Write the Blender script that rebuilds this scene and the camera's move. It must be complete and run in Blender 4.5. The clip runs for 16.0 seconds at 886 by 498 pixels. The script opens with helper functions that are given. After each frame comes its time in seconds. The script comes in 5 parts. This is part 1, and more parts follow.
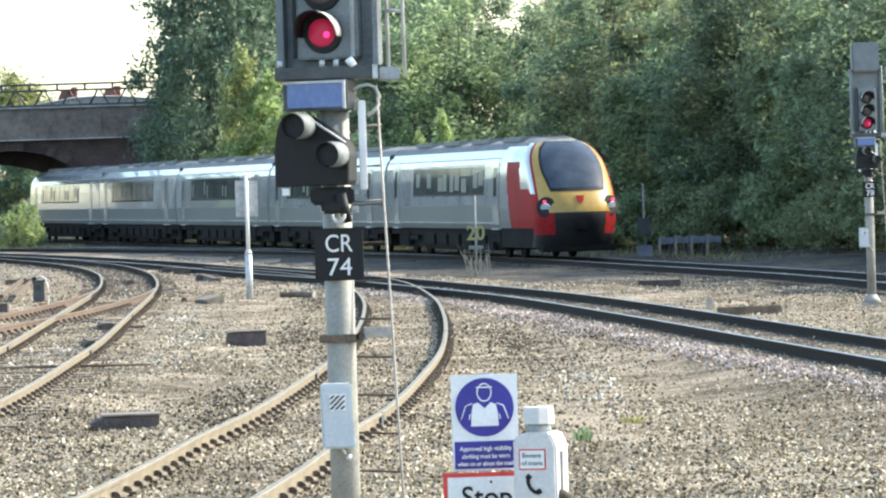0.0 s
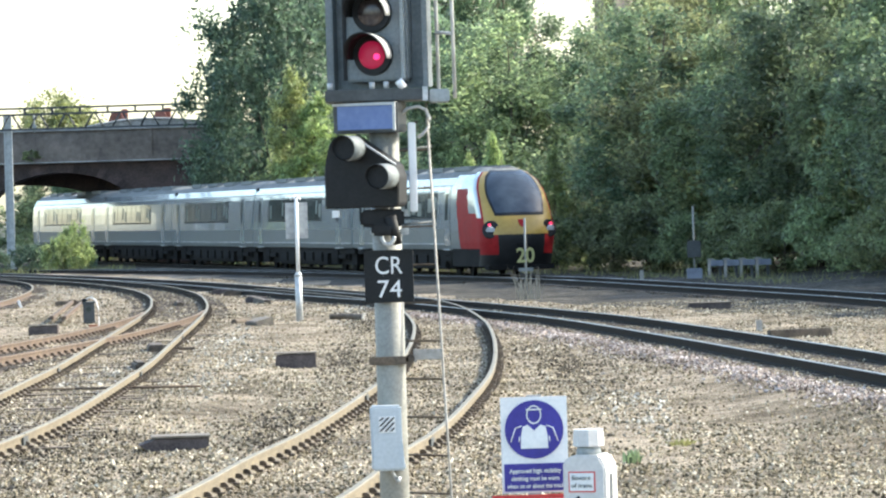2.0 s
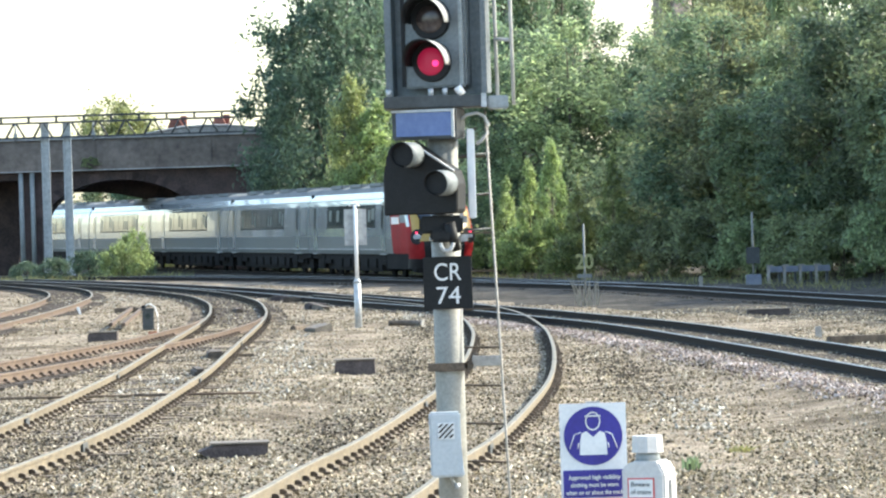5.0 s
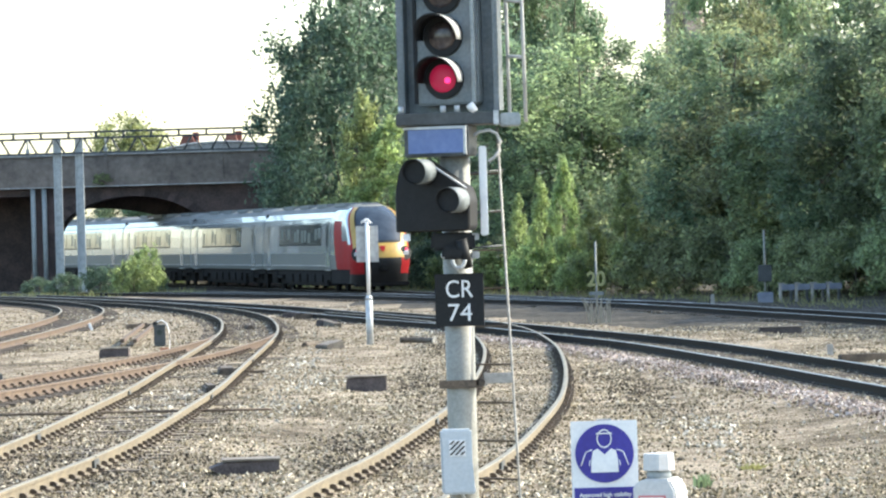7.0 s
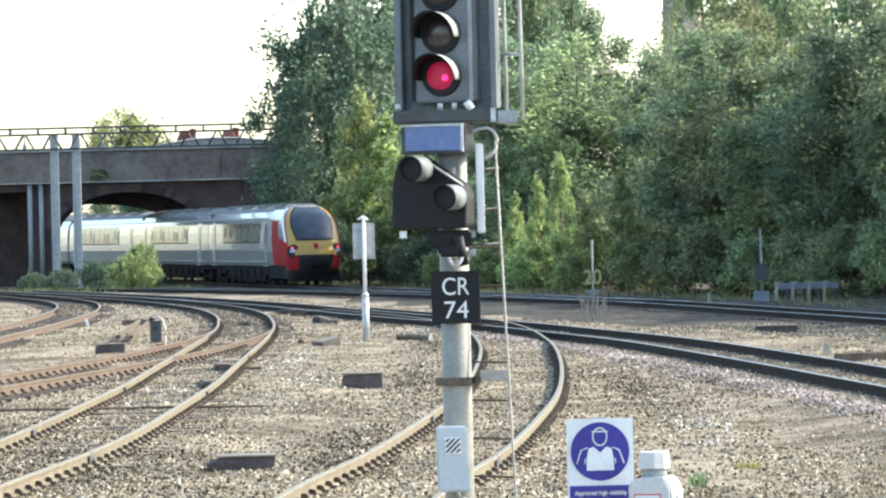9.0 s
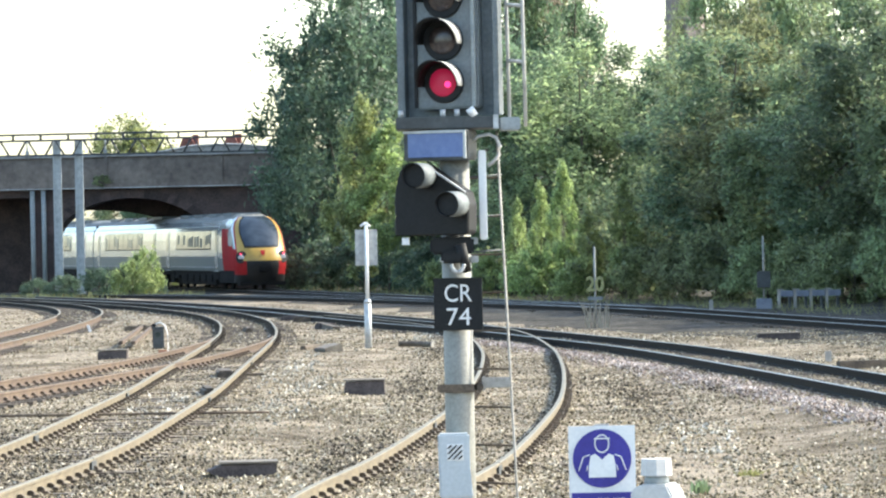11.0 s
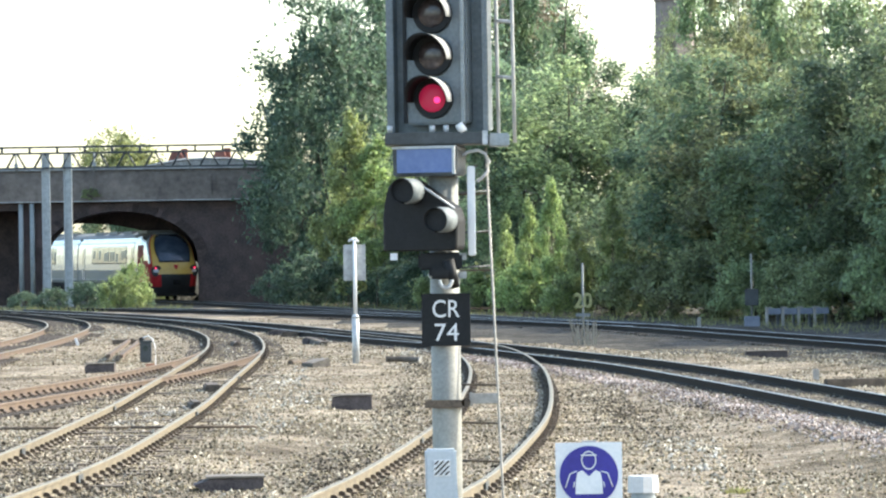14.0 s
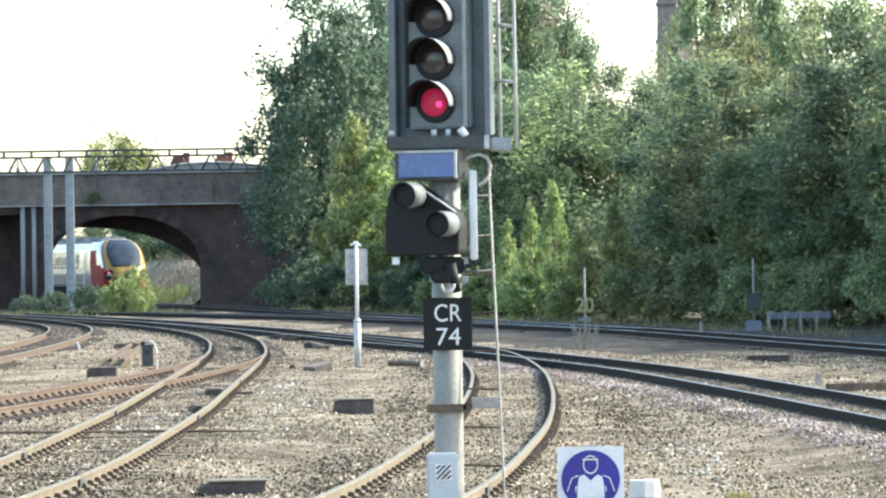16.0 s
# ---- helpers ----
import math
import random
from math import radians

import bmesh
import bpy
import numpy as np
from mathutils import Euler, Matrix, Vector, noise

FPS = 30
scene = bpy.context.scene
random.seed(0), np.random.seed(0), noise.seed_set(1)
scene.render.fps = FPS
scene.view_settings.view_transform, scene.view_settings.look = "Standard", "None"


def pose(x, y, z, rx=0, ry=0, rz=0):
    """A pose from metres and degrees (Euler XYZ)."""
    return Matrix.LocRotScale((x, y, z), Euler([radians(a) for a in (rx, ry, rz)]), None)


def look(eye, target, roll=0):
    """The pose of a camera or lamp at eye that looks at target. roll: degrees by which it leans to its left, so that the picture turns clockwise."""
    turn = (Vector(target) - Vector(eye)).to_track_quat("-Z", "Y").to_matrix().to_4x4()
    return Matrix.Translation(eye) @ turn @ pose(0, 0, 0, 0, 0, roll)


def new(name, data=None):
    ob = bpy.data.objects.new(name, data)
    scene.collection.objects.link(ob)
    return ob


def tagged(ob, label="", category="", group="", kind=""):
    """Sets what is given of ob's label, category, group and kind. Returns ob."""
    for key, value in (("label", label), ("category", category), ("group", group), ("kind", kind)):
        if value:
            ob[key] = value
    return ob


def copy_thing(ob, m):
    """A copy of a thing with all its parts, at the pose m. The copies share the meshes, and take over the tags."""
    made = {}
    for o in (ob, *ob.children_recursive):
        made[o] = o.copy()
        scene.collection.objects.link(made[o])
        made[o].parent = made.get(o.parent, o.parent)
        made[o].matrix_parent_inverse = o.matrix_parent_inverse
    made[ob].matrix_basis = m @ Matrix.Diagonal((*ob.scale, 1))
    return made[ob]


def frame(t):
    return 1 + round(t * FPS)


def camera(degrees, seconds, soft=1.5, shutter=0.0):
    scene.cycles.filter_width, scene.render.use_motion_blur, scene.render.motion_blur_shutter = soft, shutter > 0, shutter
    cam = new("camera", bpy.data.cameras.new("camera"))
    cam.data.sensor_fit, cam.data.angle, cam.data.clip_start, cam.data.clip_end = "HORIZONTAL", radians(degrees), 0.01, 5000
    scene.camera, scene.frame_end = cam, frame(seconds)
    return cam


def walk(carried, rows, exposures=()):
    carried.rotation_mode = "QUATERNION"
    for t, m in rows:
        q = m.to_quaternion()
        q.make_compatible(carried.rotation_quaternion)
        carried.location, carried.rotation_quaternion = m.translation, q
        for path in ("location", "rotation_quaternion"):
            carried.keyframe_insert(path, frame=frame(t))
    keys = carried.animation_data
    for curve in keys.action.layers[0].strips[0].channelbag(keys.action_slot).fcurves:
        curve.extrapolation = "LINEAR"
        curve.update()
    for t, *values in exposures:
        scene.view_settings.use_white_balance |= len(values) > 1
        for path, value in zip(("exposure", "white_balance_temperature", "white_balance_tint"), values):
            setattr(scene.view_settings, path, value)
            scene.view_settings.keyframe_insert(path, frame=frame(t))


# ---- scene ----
# A telephoto view from a platform end along a railway junction to an arched bridge.
# Rail heads lie at z = 0; the camera looks north (+Y).
EYE = (0.0, 0.0, 2.45)
cam = camera(10.79, 16.0, soft=2.2)


def aim(turn, tilt, roll):
    a, b = radians(turn), radians(tilt)
    return look(EYE, (math.sin(a) * 100, math.cos(a) * 100, EYE[2] + math.tan(b) * 100), roll)


PATH = [
    (0.0, 1.3093, -0.8183, -1.793),
    (0.5, 1.0134, -0.6773, -1.874),
    (1.0, 0.7857, -0.5914, -1.802),
    (1.5, 0.6352, -0.5146, -1.751),
    (2.0, 0.7087, -0.5292, -1.720),
    (2.5, 0.6023, -0.5786, -1.719),
    (3.0, 0.3562, -0.4730, -1.648),
    (3.5, 0.2040, -0.3410, -1.653),
    (4.0, 0.1990, -0.4425, -1.815),
    (6.5, -0.2554, -0.2807, -1.570),
    (7.0, -0.1451, -0.2158, -1.629),
    (7.5, -0.1952, -0.2627, -1.540),
    (8.0, -0.2967, -0.2979, -1.347),
    (8.5, -0.3054, -0.2049, -1.250),
    (9.0, -0.1036, -0.2491, -1.364),
    (11.5, -0.1124, -0.1391, -1.218),
    (12.0, -0.0201, -0.1095, -1.186),
    (12.5, -0.0300, -0.0389, -1.134),
    (13.0, 0.1146, 0.0626, -0.927),
    (13.5, 0.0035, 0.0831, -0.973),
    (14.0, 0.0146, 0.0213, -0.868),
    (14.5, 0.0002, -0.0689, -1.056),
    (15.0, 0.1562, -0.0395, -1.065),
    (15.5, -0.0413, 0.0267, -1.041),
    (16.0, -0.0072, 0.0734, -0.839),
]
walk(cam, [(t, aim(a, b, r)) for t, a, b, r in PATH], exposures=[(0, 1.97, 6700, 5), (16.0, 1.97, 6700, 5)])

# ---- light ----
SUN_TURN, SUN_UP = 78.0, 35.0   # degrees clockwise from +Y, and above the horizon
world = bpy.data.worlds.new("sky")
scene.world = world
world.use_nodes = True
wn = world.node_tree.nodes
wl = world.node_tree.links
sky = wn.new("ShaderNodeTexSky")
sky.sky_type = "NISHITA"
sky.sun_disc = False
sky.sun_elevation = radians(SUN_UP)
sky.sun_rotation = radians(SUN_TURN)
sky.air_density, sky.dust_density, sky.ozone_density = 1.0, 1.5, 1.0
wl.new(sky.outputs[0], wn["Background"].inputs[0])
wn["Background"].inputs[1].default_value = 0.15
sun_data = bpy.data.lights.new("sun", "SUN")
sun_data.energy, sun_data.angle, sun_data.color = 2.5, radians(0.6), (1.0, 0.93, 0.82)
sun_lamp = new("sun", sun_data)
ca, sa, ce, se = math.cos(radians(SUN_TURN)), math.sin(radians(SUN_TURN)), math.cos(radians(SUN_UP)), math.sin(radians(SUN_UP))
sun_lamp.matrix_world = look((sa * ce * 100, ca * ce * 100, se * 100), (0, 0, 0))


# ---- materials ----
def mat(name, dark, light, scale=8.0, rough=0.6, metal=0.0, bump=0.0, fine=60.0, island=0.0, coat=0.0, pick=None, spread=0.5, spec=0.5):
    """A surface of two colours mixed by coarse and fine noise, with relief; island: how far single pieces differ."""
    m = bpy.data.materials.new(name)
    m.use_nodes = True
    n, l = m.node_tree.nodes, m.node_tree.links
    bsdf = n["Principled BSDF"]
    tc = n.new("ShaderNodeTexCoord")
    big, small = n.new("ShaderNodeTexNoise"), n.new("ShaderNodeTexNoise")
    big.inputs["Scale"].default_value, small.inputs["Scale"].default_value = scale, fine
    big.inputs["Detail"].default_value, small.inputs["Detail"].default_value = 5, 3
    add = n.new("ShaderNodeMath")
    add.operation = "MULTIPLY_ADD"
    add.inputs[1].default_value = 0.45
    sub = n.new("ShaderNodeMath")
    sub.operation = "MULTIPLY"
    sub.inputs[1].default_value = 0.55
    l.new(tc.outputs["Object"], big.inputs["Vector"]), l.new(tc.outputs["Object"], small.inputs["Vector"])
    l.new(big.outputs["Fac"], sub.inputs[0]), l.new(small.outputs["Fac"], add.inputs[0]), l.new(sub.outputs[0], add.inputs[2])
    ramp = n.new("ShaderNodeValToRGB")
    ramp.color_ramp.elements[0].position, ramp.color_ramp.elements[1].position = 0.5 - 0.25 * spread, 0.5 + 0.25 * spread
    ramp.color_ramp.elements[0].color, ramp.color_ramp.elements[1].color = (*dark, 1), (*light, 1)
    l.new(add.outputs[0], ramp.inputs[0])
    colour = ramp.outputs[0]
    if island:
        geo, info = n.new("ShaderNodeNewGeometry"), n.new("ShaderNodeObjectInfo")
        both = n.new("ShaderNodeMath")
        both.operation = "ADD"
        l.new(geo.outputs["Random Per Island"], both.inputs[0]), l.new(info.outputs["Random"], both.inputs[1])
        fr = n.new("ShaderNodeMath")
        fr.operation = "FRACT"
        l.new(both.outputs[0], fr.inputs[0])
        rng = n.new("ShaderNodeMapRange")
        rng.inputs["To Min"].default_value, rng.inputs["To Max"].default_value = 1 - island, 1 + island
        l.new(fr.outputs[0], rng.inputs["Value"])
        hsv = n.new("ShaderNodeHueSaturation")
        l.new(rng.outputs[0], hsv.inputs["Value"]), l.new(colour, hsv.inputs["Color"])
        if pick:
            hue = n.new("ShaderNodeMapRange")
            hue.inputs["To Min"].default_value, hue.inputs["To Max"].default_value = 0.5 - pick, 0.5 + pick
            l.new(info.outputs["Random"], hue.inputs["Value"]), l.new(hue.outputs[0], hsv.inputs["Hue"])
            each = n.new("ShaderNodeMapRange")
            each.inputs["To Min"].default_value, each.inputs["To Max"].default_value = 0.78, 1.22
            tone = n.new("ShaderNodeHueSaturation")
            l.new(info.outputs["Random"], each.inputs["Value"]), l.new(each.outputs[0], tone.inputs["Value"]), l.new(colour, tone.inputs["Color"])
            l.new(tone.outputs[0], hsv.inputs["Color"])
        colour = hsv.outputs[0]
    l.new(colour, bsdf.inputs["Base Color"])
    vary = n.new("ShaderNodeMapRange")
    vary.inputs["To Min"].default_value, vary.inputs["To Max"].default_value = max(rough - 0.12, 0.02), min(rough + 0.12, 1)
    l.new(big.outputs["Fac"], vary.inputs["Value"]), l.new(vary.outputs[0], bsdf.inputs["Roughness"])
    bsdf.inputs["Metallic"].default_value = metal
    bsdf.inputs["Coat Weight"].default_value = coat
    bsdf.inputs["Specular IOR Level"].default_value = spec
    if bump:
        b = n.new("ShaderNodeBump")
        b.inputs["Strength"].default_value, b.inputs["Distance"].default_value = 0.8, bump
        l.new(add.outputs[0], b.inputs["Height"]), l.new(b.outputs[0], bsdf.inputs["Normal"])
    return m


def grey(v):
    return (v, v, v)


def leafy(name, dark, light, through_light=0.35):
    m = mat(name, dark, light, 0.6, 0.45, fine=6.0, island=0.5, spread=0.9, pick=0.022)
    n, l = m.node_tree.nodes, m.node_tree.links
    bsdf = n["Principled BSDF"]
    src = bsdf.inputs["Base Color"].links[0].from_socket
    tr, mix = n.new("ShaderNodeBsdfTranslucent"), n.new("ShaderNodeMixShader")
    gain = n.new("ShaderNodeHueSaturation")
    gain.inputs["Value"].default_value, gain.inputs["Saturation"].default_value = 1.5, 1.1
    l.new(src, gain.inputs["Color"]), l.new(gain.outputs[0], tr.inputs["Color"])
    mix.inputs[0].default_value = through_light
    l.new(bsdf.outputs[0], mix.inputs[1]), l.new(tr.outputs[0], mix.inputs[2])
    l.new(mix.outputs[0], n["Material Output"].inputs["Surface"])
    return m


def glow(name, colour, strength):
    m = bpy.data.materials.new(name)
    m.use_nodes = True
    b = m.node_tree.nodes["Principled BSDF"]
    b.inputs["Base Color"].default_value = (*colour, 1)
    b.inputs["Emission Color"].default_value = (*colour, 1)
    b.inputs["Emission Strength"].default_value = strength
    return m


def ballast_material(name, tones, scale):
    """Crushed stone: voronoi cells of differing tone over patches of dirt."""
    m = mat(name, tones[0], tones[1], 0.28, 0.95, fine=2.2, spread=0.42, spec=0.15)
    n, l = m.node_tree.nodes, m.node_tree.links
    bsdf = n["Principled BSDF"]
    src = bsdf.inputs["Base Color"].links[0].from_socket
    tc, vor = n.new("ShaderNodeTexCoord"), n.new("ShaderNodeTexVoronoi")
    vor.inputs["Scale"].default_value = scale
    l.new(tc.outputs["Object"], vor.inputs["Vector"])
    bw = n.new("ShaderNodeSeparateColor")
    l.new(vor.outputs["Color"], bw.inputs[0])
    rng = n.new("ShaderNodeMapRange")
    rng.inputs["To Min"].default_value, rng.inputs["To Max"].default_value = 0.55, 1.45
    l.new(bw.outputs[0], rng.inputs["Value"])
    hsv = n.new("ShaderNodeHueSaturation")
    l.new(rng.outputs[0], hsv.inputs["Value"]), l.new(src, hsv.inputs["Color"])
    l.new(hsv.outputs[0], bsdf.inputs["Base Color"])
    b = n.new("ShaderNodeBump")
    b.invert = True
    b.inputs["Strength"].default_value, b.inputs["Distance"].default_value = 1.0, 0.05
    l.new(vor.outputs["Distance"], b.inputs["Height"]), l.new(b.outputs[0], bsdf.inputs["Normal"])
    return m


def stone_material(name, tones):
    """Single stones, each of its own tone."""
    m = bpy.data.materials.new(name)
    m.use_nodes = True
    n, l = m.node_tree.nodes, m.node_tree.links
    bsdf, geo, ramp = n["Principled BSDF"], n.new("ShaderNodeNewGeometry"), n.new("ShaderNodeValToRGB")
    e = ramp.color_ramp.elements
    e[0].color, e[1].color, e[1].position = (*tones[0], 1), (*tones[3], 1), 1.0
    for pos, c in ((0.35, tones[1]), (0.75, tones[2])):
        e.new(pos).color = (*c, 1)
    l.new(geo.outputs["Random Per Island"], ramp.inputs[0])
    tc, grain, mix = n.new("ShaderNodeTexCoord"), n.new("ShaderNodeTexNoise"), n.new("ShaderNodeHueSaturation")
    grain.inputs["Scale"].default_value = 0.45
    grain.inputs["Detail"].default_value = 4
    rng = n.new("ShaderNodeMapRange")
    rng.inputs["From Min"].default_value, rng.inputs["From Max"].default_value = 0.3, 0.7
    rng.inputs["To Min"].default_value, rng.inputs["To Max"].default_value = 0.55, 1.35
    l.new(tc.outputs["Object"], grain.inputs["Vector"]), l.new(grain.outputs["Fac"], rng.inputs["Value"])
    l.new(rng.outputs[0], mix.inputs["Value"]), l.new(ramp.outputs[0], mix.inputs["Color"])
    l.new(mix.outputs[0], bsdf.inputs["Base Color"])
    bsdf.inputs["Roughness"].default_value = 0.9
    bsdf.inputs["Specular IOR Level"].default_value = 0.2
    return m


M = dict(
    ballast=ballast_material("ballast", ((0.115, 0.090, 0.060), (0.36, 0.30, 0.225)), 26),
    shaded_earth=ballast_material("dark_shaded_ballast", ((0.03, 0.027, 0.023), (0.10, 0.09, 0.074)), 12),
    stone=stone_material("loose_stone", [(0.035, 0.028, 0.018), (0.18, 0.15, 0.096), (0.36, 0.31, 0.222), (0.58, 0.525, 0.42)]),
    pink_stone=stone_material("fresh_pinkish_stone", [(0.12, 0.085, 0.07), (0.24, 0.19, 0.165), (0.36, 0.31, 0.285), (0.5, 0.46, 0.44)]),
    rail_side=mat("rusty_rail", (0.095, 0.078, 0.053), (0.20, 0.165, 0.110), 3, 0.75, fine=40, bump=0.002),
    rail_top=mat("worn_rail_head", (0.125, 0.112, 0.085), (0.22, 0.20, 0.155), 2, 0.65, 0.0, fine=30, spec=0.3),
    rail_shine=mat("polished_rail_head", (0.14, 0.14, 0.132), (0.27, 0.268, 0.255), 2, 0.45, 0.4, fine=30),
    # near-black: the shade on the rail sides is in this colour
    rail_shade=mat("shaded_rail", (0.010, 0.009, 0.008), (0.028, 0.022, 0.018), 3, 0.85, fine=40, spec=0.15),
    rust=mat("red_rust", (0.07, 0.047, 0.034), (0.155, 0.112, 0.08), 3, 0.85, fine=40, bump=0.002),
    timber=mat("weathered_sleeper", (0.045, 0.034, 0.026), (0.15, 0.12, 0.09), 5, 0.9, fine=50, bump=0.006, island=0.3),
    lid=mat("worn_lid", (0.10, 0.085, 0.068), (0.2, 0.175, 0.145), 5, 0.9, fine=50, bump=0.004),
    tarred=mat("tarred_timber", (0.045, 0.036, 0.036), (0.11, 0.092, 0.088), 5, 0.9, fine=50, bump=0.005, spec=0.2),
    iron=mat("cast_iron", (0.035, 0.027, 0.02), (0.12, 0.09, 0.064), 12, 0.8, fine=60, island=0.2),
    galv=mat("galvanised_steel", (0.30, 0.32, 0.33), (0.5, 0.52, 0.53), 5, 0.5, 0.35, fine=40),
    paint_grey=mat("grey_paint", (0.20, 0.23, 0.24), (0.30, 0.33, 0.34), 4, 0.55, fine=50),
    head_grey=mat("weathered_grey_sheet", (0.10, 0.12, 0.125), (0.17, 0.19, 0.20), 5, 0.6, fine=50),
    post_grey=mat("grey_post_paint", (0.17, 0.17, 0.155), (0.27, 0.27, 0.245), 4, 0.6, 0.1, fine=60),
    black=mat("black_paint", (0.004, 0.005, 0.006), (0.011, 0.012, 0.014), 6, 0.6, fine=60, spec=0.3),
    white=mat("white_paint", (0.62, 0.63, 0.64), (0.74, 0.74, 0.73), 6, 0.45, fine=60),
    cream=mat("pale_plastic", (0.36, 0.40, 0.43), (0.45, 0.49, 0.52), 4, 0.5, fine=50),
    enamel=mat("grey_white_enamel", (0.46, 0.455, 0.45), (0.58, 0.57, 0.56), 5, 0.5, fine=50),
    blue=mat("sign_blue", (0.024, 0.018, 0.20), (0.034, 0.027, 0.26), 6, 0.4, fine=50),
    panel_blue=mat("blue_glass_panel", (0.075, 0.125, 0.29), (0.11, 0.17, 0.36), 7, 0.25, fine=30),
    red=mat("sign_red", (0.5, 0.03, 0.03), (0.65, 0.05, 0.045), 6, 0.45, fine=50),
    brick=mat("sooty_brick", (0.04, 0.031, 0.031), (0.10, 0.07, 0.066), 1.2, 0.9, fine=9, island=0.35, bump=0.01),
    brick_red=mat("red_brick", (0.13, 0.05, 0.04), (0.26, 0.11, 0.085), 1.2, 0.9, fine=9, island=0.3, bump=0.01),
    girder=mat("grimy_parapet", (0.095, 0.08, 0.07), (0.25, 0.215, 0.185), 0.6, 0.85, fine=4, bump=0.015, spread=0.7),
    coping=mat("pale_coping", (0.25, 0.25, 0.25), (0.48, 0.48, 0.46), 1, 0.8, fine=8),
    concrete=mat("concrete", (0.22, 0.21, 0.19), (0.40, 0.38, 0.35), 4, 0.9, fine=40, bump=0.003),
    bark=mat("bark", (0.03, 0.025, 0.018), (0.10, 0.085, 0.065), 4, 0.9, fine=25, bump=0.02),
    leaf=leafy("green_leaves", (0.076, 0.118, 0.072), (0.229, 0.280, 0.150), 0.58),
    leaf_olive=leafy("olive_leaves", (0.093, 0.122, 0.070), (0.273, 0.305, 0.162), 0.6),
    leaf_deep=leafy("deep_green_leaves", (0.060, 0.100, 0.067), (0.180, 0.232, 0.132), 0.55),
    leaf_dark=leafy("dark_leaves", (0.053, 0.085, 0.062), (0.125, 0.175, 0.112), 0.5),
    leaf_pale=leafy("pale_leaves", (0.15, 0.195, 0.085), (0.31, 0.355, 0.165), 0.55),
    leaf_rust=leafy("autumn_leaves", (0.16, 0.15, 0.10), (0.30, 0.26, 0.19)),
    # greyed and lightened: the haze of distance is in this brick colour
    tower=mat("hazy_tower_brick", (0.16, 0.13, 0.115), (0.27, 0.225, 0.20), 1.5, 0.9, fine=9, bump=0.02),
    dry_bank=mat("dry_grass_bank", (0.24, 0.19, 0.115), (0.44, 0.37, 0.25), 1.2, 0.95, fine=9, bump=0.05, spec=0.1),
    dead=mat("dead_stalks", (0.22, 0.19, 0.14), (0.36, 0.33, 0.27), 5, 0.9, fine=30),
    grass=leafy("dry_grass", (0.11, 0.11, 0.045), (0.26, 0.23, 0.11)),
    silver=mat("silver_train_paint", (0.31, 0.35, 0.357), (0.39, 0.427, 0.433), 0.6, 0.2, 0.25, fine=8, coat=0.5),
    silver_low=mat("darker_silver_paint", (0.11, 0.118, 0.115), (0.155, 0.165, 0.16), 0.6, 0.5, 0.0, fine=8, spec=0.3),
    roof=mat("grimy_train_roof", (0.13, 0.135, 0.13), (0.22, 0.225, 0.215), 0.8, 0.75, 0.0, fine=9, spec=0.2),
    train_red=mat("train_red", (0.20, 0.010, 0.013), (0.28, 0.015, 0.018), 0.8, 0.6, fine=8, spec=0.12),
    train_yellow=mat("train_yellow", (0.30, 0.185, 0.03), (0.38, 0.24, 0.045), 0.8, 0.4, fine=8, coat=0.1),
    under=mat("underframe_grime", (0.004, 0.004, 0.0045), (0.015, 0.0145, 0.014), 2, 0.9, fine=12, spec=0.15),
    glass=mat("dark_window_glass", (0.026, 0.038, 0.036), (0.07, 0.092, 0.085), 0.5, 0.08, fine=5),
    screen=mat("tinted_windscreen", (0.02, 0.028, 0.04), (0.04, 0.055, 0.072), 0.5, 0.14, fine=2),
    lamp_glass=mat("headlamp_glass", (0.35, 0.38, 0.42), (0.6, 0.62, 0.66), 9, 0.15, fine=30),
    view_pale=mat("pale_see_through", (0.055, 0.072, 0.068), (0.12, 0.145, 0.137), 3, 0.4, fine=20),
    lens=mat("dark_lens", (0.03, 0.024, 0.025), (0.085, 0.068, 0.066), 9, 0.2, fine=30),
    red_lamp=glow("red_light", (0.25, 0.007, 0.036), 0.22),
    hot_spot=glow("lamp_filament", (1.0, 0.03, 0.2), 0.5),
    pale_stone=stone_material("fresh_pale_stone", [(0.17, 0.155, 0.12), (0.30, 0.28, 0.235), (0.43, 0.41, 0.355), (0.58, 0.56, 0.5)]),
    dark_stone=stone_material("oily_dark_stone", [(0.02, 0.017, 0.012), (0.06, 0.05, 0.038), (0.12, 0.10, 0.078), (0.22, 0.19, 0.15)]),
    dark_steel=mat("dark_steel", (0.035, 0.04, 0.043), (0.07, 0.078, 0.082), 6, 0.55, 0.2, fine=40),
    tail_lamp=glow("tail_light", (1.0, 0.03, 0.10), 0.4),
    tile=mat("roof_tiles", (0.22, 0.10, 0.06), (0.42, 0.2, 0.12), 2, 0.85, fine=8, bump=0.01),
    yellow=mat("sign_yellow", (0.17, 0.18, 0.075), (0.25, 0.25, 0.11), 6, 0.5, fine=50),
    grey_blue=mat("blue_grey_paint", (0.15, 0.17, 0.22), (0.24, 0.26, 0.32), 3, 0.7, fine=30),
)


